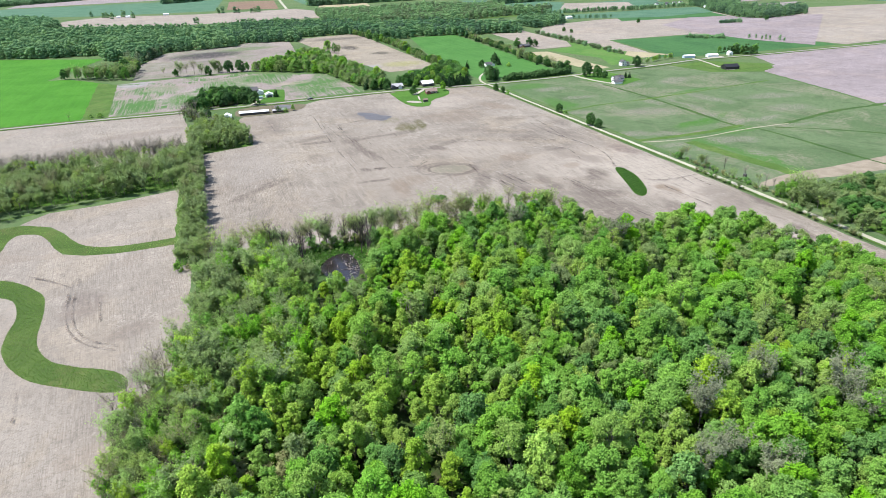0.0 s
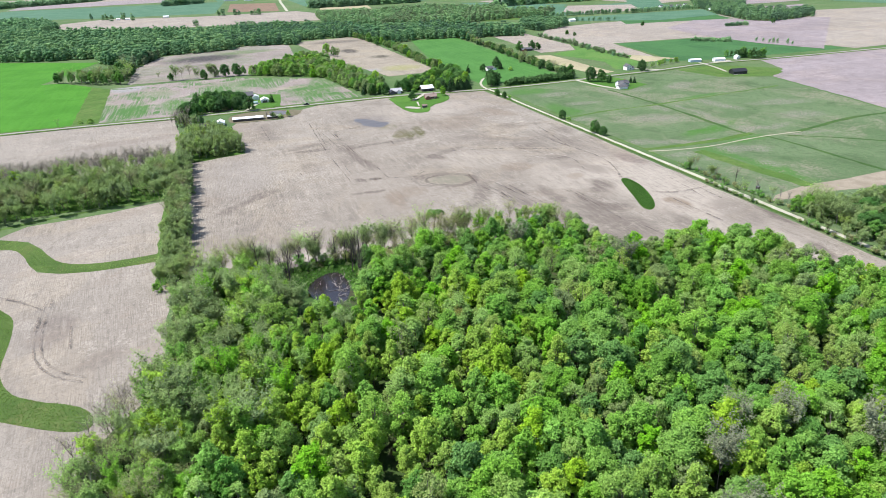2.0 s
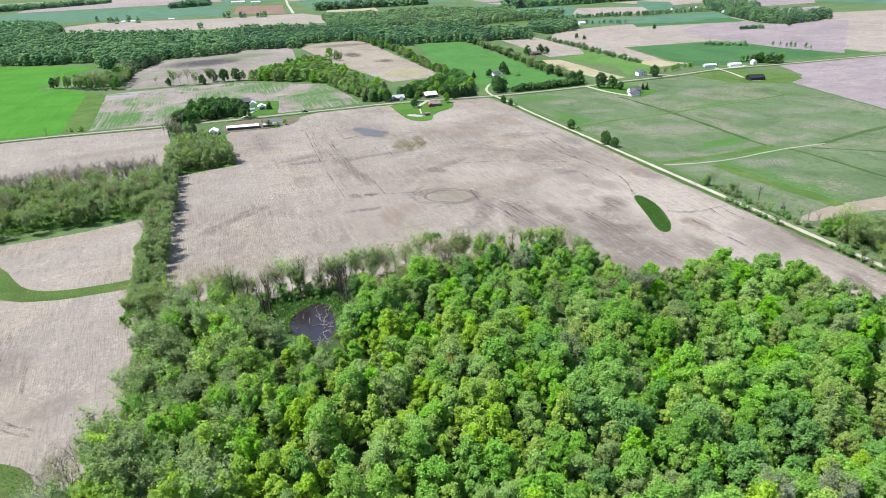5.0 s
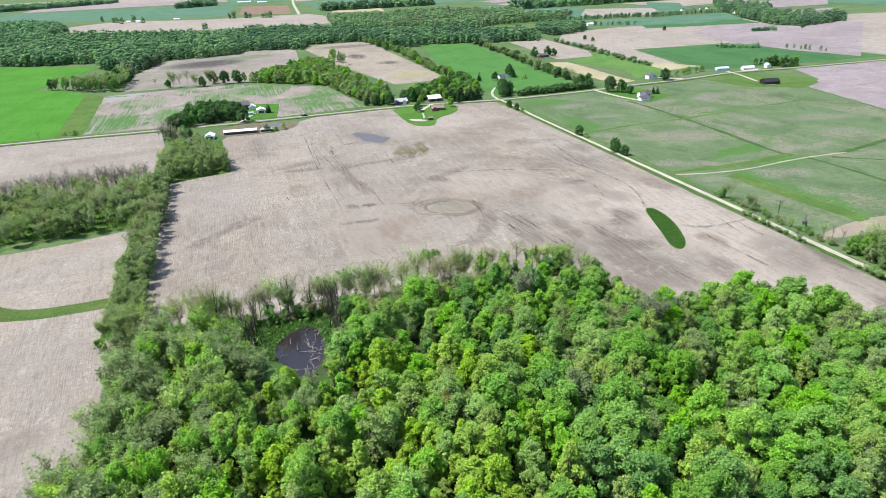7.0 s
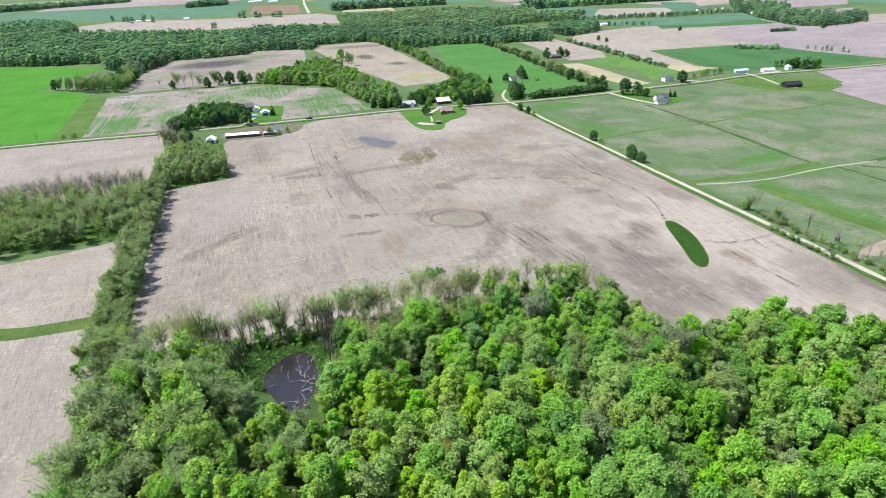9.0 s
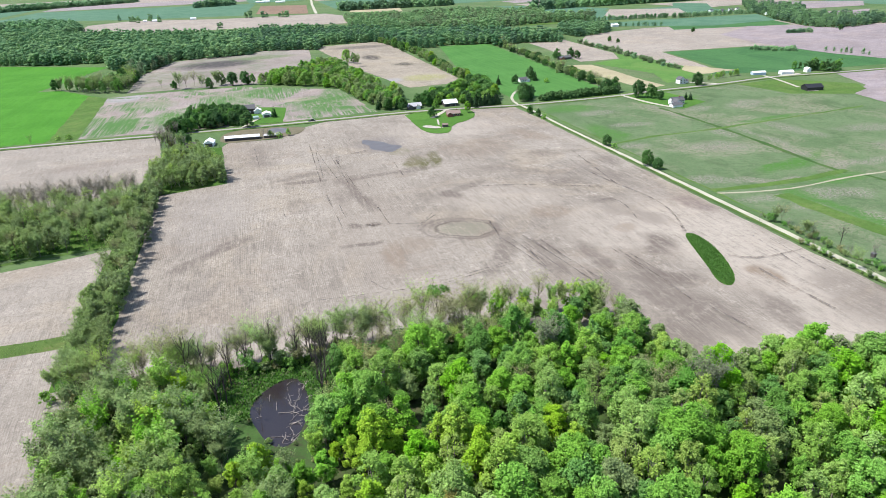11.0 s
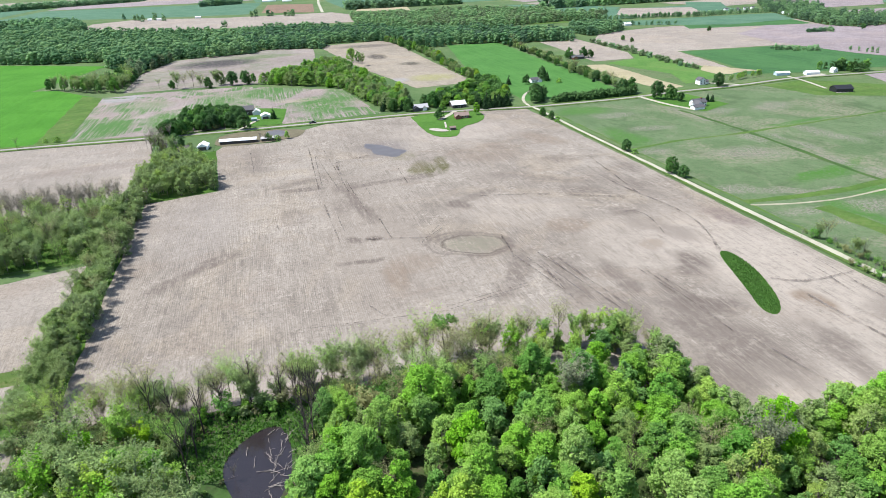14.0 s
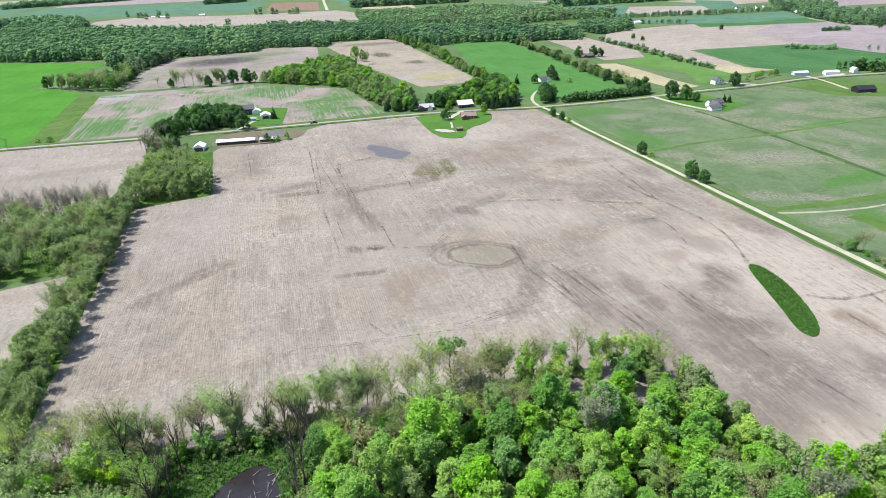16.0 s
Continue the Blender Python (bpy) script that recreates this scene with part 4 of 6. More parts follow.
def woods(name, ring_or_places, gap, seed, materials, label, forms=None, scale=1.0):
    """A wood too far off to count its trees: one object for each tint of leaf."""
    forms = forms or FAR_SHAPES
    rng = np.random.default_rng(seed)
    if isinstance(ring_or_places, list):
        mx, my = sum(p[0] for p in ring_or_places) / len(ring_or_places), sum(p[1] for p in ring_or_places) / len(ring_or_places)
        sheet("forest_floor", [(mx + (x - mx) * 0.985, my + (y - my) * 0.985 + 4) for x, y in ring_or_places], M_FLOOR, "dark leaf-littered floor of a wood", "ground", step=30)
    places = scattered(ring_or_places, gap, rng, 16) if isinstance(ring_or_places, list) else ring_or_places[0]
    sets = [[] for _ in materials]
    for x, y in places:
        (sv, sf), (cv, cf) = forms[int(rng.integers(len(forms)))]
        a, s = rng.uniform(0, 6.283), scale * rng.uniform(0.7, 1.2)
        turn = np.array([[math.cos(a), math.sin(a), 0], [-math.sin(a), math.cos(a), 0], [0, 0, 1]]) * s
        off = np.array([x, y, 0])
        drift = noise.noise((x * 0.02, y * 0.02, 1.3)) * 0.9 + rng.normal() * 0.35
        pieces = sets[min(len(materials) - 1, max(0, int((drift + 0.5) * len(materials))))]
        if len(sf):
            pieces.append((sv @ turn + off, sf))
        pieces.append((cv @ turn + off, cf))
    for pieces, material in zip(sets, materials):
        if pieces:
            tagged(part(name, joined(name, pieces, material), None, None), label, "woods", kind="stuff")


def along(line, gap, rng, aside=1.5):
    out = []
    for (ax, ay), (bx, by) in zip(line, line[1:]):
        n = max(1, int(math.hypot(bx - ax, by - ay) / gap))
        for i in range(n):
            t = (i + rng.uniform(0.1, 0.9)) / n
            out.append((ax + (bx - ax) * t + rng.normal() * aside, ay + (by - ay) * t + rng.normal() * aside))
    return (out,)


# ---- ground, fields, roads ----
bm = bmesh.new()
bmesh.ops.create_grid(bm, x_segments=60, y_segments=60, size=6000)
tagged(part("ground", bm, M_GROUND, None), "rough green farmland reaching to the horizon", "ground", kind="structure")

WOOD = [(-22, 286), (-16, 262), (-15, 222), (-19, 205), (-29, 188), (-36, 175), (-38, 152), (-38, 122), (20, 98), (116, 56), (160, 85), (228, 134), (222, 150), (212, 188), (198, 219), (178, 226), (160, 222), (151, 231), (149, 250), (148, 268), (142, 280), (92, 281), (30, 283)]
POND = smooth_ring([(30.5, 257), (34, 264), (40, 269.5), (46, 269), (48, 256), (45, 245), (41, 238), (36, 240), (32.5, 248)], 2)

sheet("field", [(-18, 250), (-15, 476), (21, 483), (18, 540), (16, 575), (20, 585), (58, 582), (60, 600), (96, 627), (160, 628), (220, 620), (250, 612), (252, 560), (252, -150), (150, -150)], M_MAIN, "large bare field of pale worked soil with stubble rows", fray=0.5)
sheet("field", [(-20, 100), (-21, 316), (-40, 312), (-54, 313), (-67, 316), (-76, 322), (-82, 332), (-87, 345), (-92, 355), (-102, 359), (-105, 353), (-105, 341), (-107, 326), (-150, 326), (-500, 340), (-500, -150), (-20, -150)], M_WEST, "bare field of pale worked soil beside the wood")
sheet("field", [(-105, 374), (-93, 388), (-76, 389), (-55, 392), (-33, 399), (-25, 400), (-26, 380), (-26, 322), (-40, 321), (-55, 322), (-66, 327), (-73, 335), (-80, 350), (-89, 364), (-103, 373)], M_WEST, "small bare field between wood and grass waterway")
sheet("field", [(-15, 478), (-30, 628), (-90, 634), (-150, 634), (-500, 640), (-500, 470), (-60, 470)], M_WEST, "bare pale field along the road")
BROOK = smooth_ring([(-150, 371), (-114, 373), (-103, 373), (-89, 364), (-80, 350), (-73, 335), (-66, 327), (-55, 322), (-40, 321), (-20, 322), (-20, 313), (-40, 312), (-54, 313), (-67, 316), (-76, 322), (-82, 332), (-87, 345), (-92, 355), (-102, 359), (-105, 353), (-105, 341), (-107, 326), (-150, 320)], 1)
sheet("waterway", BROOK, M_WATERWAY, "winding strip of dark green grass through bare soil", "grass", fray=0.3, step=4)
sheet("waterway", smooth_ring([(-120, 305), (-98, 304), (-86, 293), (-74, 275), (-73, 246), (-70, 231), (-62, 219), (-40, 207), (-38, 192), (-60, 205), (-73, 216), (-81, 231), (-84, 246), (-82, 263), (-88, 281), (-100, 287), (-120, 288)], 2), M_WATERWAY, "winding strip of dark green grass through bare soil", "grass", fray=0.3, step=4)
sheet("grass_patch", smooth_ring([(217, 326), (221, 324), (220.5, 311), (216.5, 298), (212, 287), (207, 279), (202, 276), (201, 282), (206, 295), (211.5, 312)], 2), M_PATCH, "tear-shaped patch of tall dark green grass", "grass", fray=0.3, step=3)
sheet("forest_floor", [(-20, 282), (-19, 262), (-20, 212), (-33, 192), (-40, 175), (-41, 152), (-40, 120), (20, 94), (116, 52), (160, 80), (222, 132), (212, 148), (203, 184), (190, 211), (178, 216), (160, 212), (143, 226), (139, 248), (138, 264), (134, 272), (92, 277), (30, 280)], M_FLOOR, "dark leaf-littered floor of the wood", "ground")
sheet("marsh", smooth_ring([(14, 252), (12, 278), (42, 283), (60, 276), (57, 248), (46, 224), (28, 226)], 2), M_MARSH, "bright green marsh plants round the pond", "ground")
sheet("puddle", smooth_ring([(111, 552), (118, 551), (128, 533), (135, 522), (126, 513), (118, 518), (111, 533)], 2), M_MUD, "shallow grey puddle in a field hollow", "puddle", fray=2.4, step=2)
sheet("pond", POND, M_WATER, "small dark pond with fallen branches in the wood", "pond", fray=0.4, step=3)
ribbon("grass_verge", [(-26.5, 300), (-26.5, 402)], 2.6, M_LUSH, "strip of green grass along the hedgerow", "grass", wobble=1.0)
ribbon("grass_verge", [(-150, 384), (-116, 383), (-100, 391), (-85, 398), (-63, 400), (-28, 404)], 3.0, M_LUSH, "strip of green grass before the west wood", "grass", wobble=1.2)
sheet("hedge_floor", [(-27, 286), (-26, 405), (-160, 400), (-320, 390), (-320, 478), (-60, 476), (-16, 480), (-10, 575), (16, 575), (20, 484), (-16, 474), (-14, 286)], M_UNDER, "rough green undergrowth below trees", "ground")

# north of the road
sheet("field", [(-500, 654), (-114, 648), (-105, 837), (-163, 916), (-187, 918), (-146, 1104), (-297, 1200), (-500, 1310)], M_WHEAT, "large bright green field of young wheat")
sheet("grass_strip", [(-113, 648), (-92, 648), (-102, 836), (-124, 858)], M_LUSH, "strip of rough green grass beside the wheat", "grass")
sheet("field", [(-91, 648), (-102, 836), (-38, 843), (34, 838), (124, 772), (140, 646), (61, 640), (-12, 642)], M_CORN, "pale field with patchy green sprouts")
sheet("field", [(-87, 858), (-90, 985), (-62, 1110), (49, 1170), (130, 1170), (119, 991), (46, 850)], M_MID, "pale field with a large dark patch")
sheet("field", [(138, 1175), (250, 1190), (252, 752), (192, 746), (160, 923)], M_SPOTTED, "straw-coloured field before the woods")
sheet("field", [(312, 1070), (385, 1055), (354, 642), (262, 640), (264, 800)], M_HAY, "long green field behind the farm lane")
sheet("field", [(497, 1040), (485, 868), (464, 817), (415, 818), (430, 950), (440, 1060)], M_TAN, "straw-coloured strip field")
sheet("field", [(390, 800), (415, 791), (414, 732), (410, 670), (412, 640), (390, 634), (386, 655), (385, 707)], M_STRAW, "narrow straw-coloured field")
sheet("field", [(487, 868), (500, 750), (508, 700), (470, 668), (420, 650), (440, 705), (420, 800), (465, 815)], M_MEADOW, "bright green meadow beside the road")
sheet("field", [(540, 838), (656, 824), (722, 762), (732, 636), (548, 652), (480, 676), (514, 694), (528, 760)], M_CROP, "green field behind the long sheds")
sheet("field", [(497, 985), (560, 1085), (674, 1110), (900, 1100), (1250, 1000), (1200, 640), (737, 632), (727, 765), (660, 830), (538, 844), (522, 760), (508, 698), (496, 694), (492, 760), (503, 890)], M_TAN, "wide pale tan field")
sheet("field", [(700, 1059), (749, 1168), (930, 1181), (919, 1098), (890, 1016)], M_CROP, "distant green field")
sheet("field", [(585, 618), (900, 610), (1500, 560), (1500, 100), (420, 140), (497, 420), (522, 535), (560, 560)], M_SOIL, "wide bare brown field beyond the pasture")
sheet("pasture", [(262, 612), (262, 180), (415, 140), (494, 420), (519, 535), (480, 560), (470, 612)], M_PASTURE, "large dry green pasture with worn straw patches", "pasture")
sheet("lawn", [(470, 614), (478, 558), (520, 535), (548, 548), (560, 570), (520, 620)], M_LUSH, "green grass round the dark barn", "lawn")
for line, width, mat in (([(352, 556), (353, 500), (352, 461), (349, 423), (345, 390), (346, 368)], 3.2, M_RANK), ([(352, 362), (356, 346), (354, 319), (354, 296), (354, 275), (356, 235)], 2.4, M_RANK), ([(377, 361), (408, 368), (445, 377), (473, 374), (500, 376)], 4.2, M_RANK), ([(366, 357), (384, 344), (407, 319), (430, 290)], 2.6, M_RANK), ([(352, 480), (490, 495)], 3.0, M_LUSH), ([(264, 472), (303, 481), (340, 477), (352, 480)], 3.0, M_LUSH), ([(262, 370), (280, 368), (293, 368), (313, 365), (333, 369), (350, 372)], 5.0, M_LUSH), ([(291, 352), (292, 327), (295, 306), (297, 290), (298, 272)], 9.0, M_LUSH), ([(262, 600), (262, 230)], 4.0, M_LUSH)):
    ribbon("grass_strip", line, width, mat, "strip of rank dark green grass across the pasture" if mat == M_RANK else "strip of lush green grass across the pasture", "grass", wobble=2.0)
ribbon("farm_track", [(260, 366), (273, 361), (281, 359), (302, 354), (324, 359), (341, 364), (351, 364), (364, 360), (381, 361)], 1.8, M_WORN, "sandy farm track across the pasture", "track", wobble=0.8)
sheet("farm_track", [(264, 262), (271, 268), (285, 272), (302, 274), (325, 273), (353, 274), (430, 282), (430, 262), (350, 256), (320, 258), (300, 261), (280, 260)], M_DIRT, "bare sandy lane along the pasture's edge", "track")
sheet("lawn", smooth_ring([(158, 630), (158, 592), (159, 558), (165, 547), (177, 549), (184, 572), (205, 584), (213, 604), (212, 622)], 1), M_LAWN, "mown green lawn round the brick house", "lawn")
sheet("lawn", [(14, 590), (14, 574), (-10, 575), (-20, 600), (-6, 628), (20, 627), (20, 600)], M_GROUND, "rough green grass of the farmstead", "lawn")
sheet("yard", smooth_ring([(14, 586), (14, 612), (24, 624), (50, 624), (78, 616), (74, 596), (58, 586), (34, 583)], 1), M_YARD, "bare brown farmyard behind the machine shed", "yard")
sheet("puddle", smooth_ring([(48, 618), (56, 620), (63, 616), (64, 603), (58, 599), (52, 602)], 2), M_MUD, "shallow puddle at the farmyard's edge", "puddle", fray=1.0, step=3)
sheet("lawn", [(46, 640), (62, 640), (68, 700), (40, 715), (20, 690), (20, 642)], M_LAWN, "green lawn round the white garage", "lawn")
sheet("lawn", [(352, 616), (392, 612), (398, 560), (366, 545), (350, 575)], M_LAWN, "mown lawn round the large house", "lawn")

sheet("field", [(497, 735), (524, 678), (506, 684), (488, 676), (475, 680), (476, 709)], M_STRAW, "small patch of pale yellow straw", "field")

# distance
sheet("field", [(-347, 2040), (-324, 1700), (291, 1600), (291, 1808), (248, 1978), (-9, 1999), (-261, 2133)], M_TAN, "pale distant field behind the woods", step=30)
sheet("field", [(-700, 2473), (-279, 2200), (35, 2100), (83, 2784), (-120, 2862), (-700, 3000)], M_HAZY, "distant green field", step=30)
sheet("field", [(70, 2130), (97, 2589), (242, 2487), (207, 2023)], M_BROWN, "distant red-brown field", step=30)
sheet("field", [(-1100, 2400), (-420, 2120), (-360, 2000), (-560, 2000), (-1100, 2300)], M_TAN, "pale distant field", step=30)
rng = np.random.default_rng(5)
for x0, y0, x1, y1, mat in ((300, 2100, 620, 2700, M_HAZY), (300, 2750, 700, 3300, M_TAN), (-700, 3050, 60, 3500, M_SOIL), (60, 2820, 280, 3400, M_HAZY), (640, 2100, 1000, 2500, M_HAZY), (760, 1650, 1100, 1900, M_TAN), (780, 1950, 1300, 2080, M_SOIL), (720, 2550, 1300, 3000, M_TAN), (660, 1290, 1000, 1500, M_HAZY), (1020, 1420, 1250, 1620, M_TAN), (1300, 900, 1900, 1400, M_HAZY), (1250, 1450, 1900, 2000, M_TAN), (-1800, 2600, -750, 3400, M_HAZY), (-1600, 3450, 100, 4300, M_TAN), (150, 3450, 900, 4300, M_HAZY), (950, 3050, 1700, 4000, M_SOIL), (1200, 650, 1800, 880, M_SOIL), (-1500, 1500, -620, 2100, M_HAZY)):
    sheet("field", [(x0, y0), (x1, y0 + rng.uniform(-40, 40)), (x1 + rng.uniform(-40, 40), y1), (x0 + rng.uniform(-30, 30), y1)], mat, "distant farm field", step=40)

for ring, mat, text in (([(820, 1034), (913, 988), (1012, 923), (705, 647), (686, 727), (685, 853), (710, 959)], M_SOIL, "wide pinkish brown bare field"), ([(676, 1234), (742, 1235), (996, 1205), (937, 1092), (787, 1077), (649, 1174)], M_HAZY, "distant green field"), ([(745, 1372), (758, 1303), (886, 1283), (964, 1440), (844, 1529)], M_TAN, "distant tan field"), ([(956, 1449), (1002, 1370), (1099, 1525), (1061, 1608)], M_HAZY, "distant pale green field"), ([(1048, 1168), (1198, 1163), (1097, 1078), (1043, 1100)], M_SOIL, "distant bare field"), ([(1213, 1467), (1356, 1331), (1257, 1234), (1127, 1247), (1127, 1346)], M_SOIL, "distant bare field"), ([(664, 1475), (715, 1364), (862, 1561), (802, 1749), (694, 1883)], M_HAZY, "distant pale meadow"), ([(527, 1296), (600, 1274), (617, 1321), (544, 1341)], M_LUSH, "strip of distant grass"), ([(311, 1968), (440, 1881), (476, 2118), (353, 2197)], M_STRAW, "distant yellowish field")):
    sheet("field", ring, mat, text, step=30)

ROAD = [(-700, 646), (-149, 640), (-91, 638), (-25, 632), (28, 631), (94, 631), (159, 632), (220, 624), (256, 615), (300, 614), (348, 614), (386, 621), (424, 621), (456, 622), (503, 630), (530, 633), (555, 628), (585, 624), (690, 618), (1100, 596)]
for off in (-4.4, 4.4):
    ribbon("grass_verge", [(x, y + off) for x, y in ROAD], 3.4, M_LUSH, "green grass verge beside the road", "grass", wobble=1.0)
ribbon("grass_verge", [(260.4, -200), (260.4, 606)], 3.8, M_GROUND, "green grass verge beside the gravel road", "grass", wobble=1.6)
ribbon("grass_verge", [(254.6, -200), (254.6, 612)], 1.8, M_LUSH, "green grass verge beside the gravel road", "grass", wobble=1.2)
ribbon("road", ROAD, 4.6, M_ROAD, "narrow pale paved country road", "road")
ribbon("gravel_road", [(257, -300), (257, 300), (256, 540), (258, 590), (257, 616)], 2.9, M_GRAVEL, "straight pale gravel road between field and pasture", "road")
ribbon("driveway", [(256, 616), (257, 640), (276, 678), (296, 694), (300, 714)], 2.4, M_GRAVEL, "pale gravel driveway to a farmhouse", "driveway")
ribbon("driveway", [(352, 617), (353, 602), (354, 575), (357, 560), (362, 553)], 4.0, M_GRAVEL, "pale gravel driveway to the large house", "driveway")
ribbon("road", [(226, 2000), (262, 2500), (297, 2905), (330, 4200)], 8.0, M_GRAVEL, "distant straight pale road", "road")

# ---- woods ----
rng = np.random.default_rng(11)
pond_gap = smooth_ring([(23, 248), (22, 274), (40, 281), (54, 277), (54, 256), (50, 238), (44, 225), (31, 227)], 1)
for x, y in scattered([(-16, 268), (-16, 218), (-27, 190), (-20, 165), (0, 160), (22, 190), (46, 225), (62, 262), (60, 270)], 4.0, rng, 60):
    if not inside(x, y, pond_gap) and rng.random() < 0.5:
        plant("slender_tree" if rng.random() < 0.6 else "young_tree", x, y, rng, rng.uniform(0.8, 1.15) * (0.7 if x > 18 and y > 200 else 1.0), "trees of the wood")
for x, y in scattered(WOOD, 5.15, rng, 60):
    if inside(x, y, pond_gap):
        continue
    west = x < 52 - (282 - y) * 0.48
    edge = y > 264 and x < 136
    fringe = x < -12 - max(0, 215 - y) * 0.25
    u = rng.random()
    size = rng.uniform(0.62, 1.04)
    if edge:
        kind = ("budding_tree" if u < 0.7 else "bare_tree" if u < 0.82 else "young_tree") if x < 97 else "slender_tree" if u < 0.45 else "young_tree" if u < 0.65 else "budding_tree" if u < 0.85 else "ash_tree"
        size *= 0.74
    elif fringe:
        kind = "budding_tree" if u < 0.4 else "hazy_tree" if u < 0.7 else "bare_tree"
        size *= 0.8
    elif west:
        kind = "hazy_tree" if u < 0.30 else "ash_tree" if u < 0.42 else "elm_tree" if u < 0.48 else "maple_tree" if u < 0.58 else "young_tree" if u < 0.78 else "slender_tree" if u < 0.92 else "oak_tree"
        size *= 0.85
        if y > 160 and x > -12 and rng.random() < 0.25:
            continue
    elif x < 92 and y < 228 and (x - 45) ** 2 / 55 ** 2 + (y - 185) ** 2 / 50 ** 2 < 1:
        kind = "poplar_tree" if u < 0.56 else "maple_tree" if u < 0.74 else "ash_tree" if u < 0.92 else "elm_tree"
    elif y > 218 + (x - 100) * 0.1 and x < 160:
        kind = "hickory_tree" if u < (0.1 if x < 90 else 0.26) else "oak_tree" if u < 0.46 else "ash_tree" if u < 0.7 else "maple_tree" if u < 0.84 else "hazy_tree" if u < 0.93 else "budding_tree"
        size *= 0.92
    else:
        cool = x > 120 and y > 130
        kind = "maple_tree" if u < 0.26 else ("elm_tree" if cool else "poplar_tree") if u < 0.43 else "oak_tree" if u < 0.65 else "hickory_tree" if u < 0.79 else "ash_tree" if u < 0.92 else "hazy_tree" if u < 0.96 else "elm_tree"
    if 22 < x < 56 and 200 < y < 232:
        size *= 0.68
    plant(kind, x, y, rng, size, "trees of the wood")
for x, y in scattered(pond_gap, 3.9, rng):
    if not inside(x, y, POND):
        plant("marsh_shrub", x, y, rng, rng.uniform(0.2, 0.42), "marsh shrubs round the pond")
for x, y in scattered([(-15, 216), (-20, 203), (-31, 187), (-37, 175), (-39, 154), (-39, 120), (-14, 110), (-8, 150), (-12, 205)], 3.9, rng, 60):
    u = rng.random()
    plant("slender_tree" if u < 0.5 else "budding_tree" if u < 0.72 else "bare_tree" if u < 0.84 else "bush", x, y, rng, rng.uniform(0.6, 0.95) * (1.3 if u >= 0.84 else 1.0), "trees of the wood")
for x, y in ((53, 272), (51, 266), (53, 260), (50, 275), (46, 277), (55, 268), (26, 272), (22, 268), (38, 279), (31, 277), (52, 254), (51, 249), (25, 262), (19, 274), (14, 276), (24, 254)):
    plant("dead_tree", x, y, rng, rng.uniform(0.85, 1.05), "bare trees round the pond", label="tall gaunt leafless tree standing beside the pond")
for x, y in scattered([(-18, 206), (-35, 175), (-37, 150), (-37, 120), (10, 104), (6, 150), (-6, 205)], 8.0, rng, 40):
    plant("shrub", x, y, rng, rng.uniform(1.1, 1.9), "shrubs of the wood's edge", label="tall olive-green shrub among the trees of the wood")
for x, y in ((-22, 203), (-24, 199), (-27, 197), (-19, 207), (-29, 193), (-25, 204), (-33, 186), (-36, 178), (-31, 196), (-34, 192), (-37, 186), (-40, 178), (-30, 189)):
    plant("bare_tree", x, y, rng, rng.uniform(0.7, 0.9), "trees of the wood's edge")
for x, y in scattered([(-16, 262), (-14, 279), (60, 278), (112, 277), (112, 268), (56, 266), (56, 276), (22, 279), (18, 262)], 3.2, rng):
    plant("verge_shrub", x, y, rng, rng.uniform(0.9, 1.6), "undergrowth of the wood's edge", label="twiggy grey-green shrub under the trees of the edge")
plant("rusty_tree", 72, 195, rng, 1.0, "trees of the wood")
for x, y in ((95, 97), (102, 98), (108, 90), (107, 114), (146, 107), (143, 98), (120, 124), (131, 119), (148, 216), (118, 250)):
    plant("silvery_tree", x, y, rng, 1.05, "trees of the wood")
for x, y in scattered(WOOD, 30.0, rng):
    if y > 130 and not inside(x, y, pond_gap):
        plant("bush", x, y, rng, rng.uniform(0.7, 1.3), "bushes of the wood", label="low green bush under the trees of the wood")
for x, y in along([(102, 282), (114, 282), (142, 280), (148, 268), (150, 248), (152, 231), (162, 222), (178, 226), (198, 219), (212, 188), (222, 150)], 3.6, rng, 0.9)[0]:
    kinds = ("slender_tree", "budding_tree", "young_tree", "slender_tree") if y > 262 else ("edge_tree", "edge_tree", "hazy_tree", "edge_tree")
    plant(kinds[int(rng.integers(4))], x, y, rng, rng.uniform(0.68, 0.92), "trees of the wood")
for x, y in along([(-22, 283), (30, 282), (70, 281), (110, 282)], 1.8, rng, 2.2)[0]:
    plant(("budding_tree", "bare_tree", "budding_tree", "young_tree", "budding_tree")[int(rng.integers(5))], x, y, rng, rng.uniform(0.62, 0.88), "trees of the wood's edge")
for x, y in along([(-24, 280), (30, 278), (70, 277), (112, 278)], 2.6, rng, 2.2)[0] + along([(112, 282), (140, 280), (148, 266), (150, 248), (153, 231), (163, 223), (179, 227), (199, 220), (213, 189), (222, 152)], 3.0, rng, 0.8)[0]:
    plant("shrub", x, y, rng, rng.uniform(0.6, 1.1), "shrubs of the wood's edge", label="low green shrub at the wood's edge")
plant("lone_tree", 94.5, 287.5, rng, 1.0, "trees of the wood's edge")

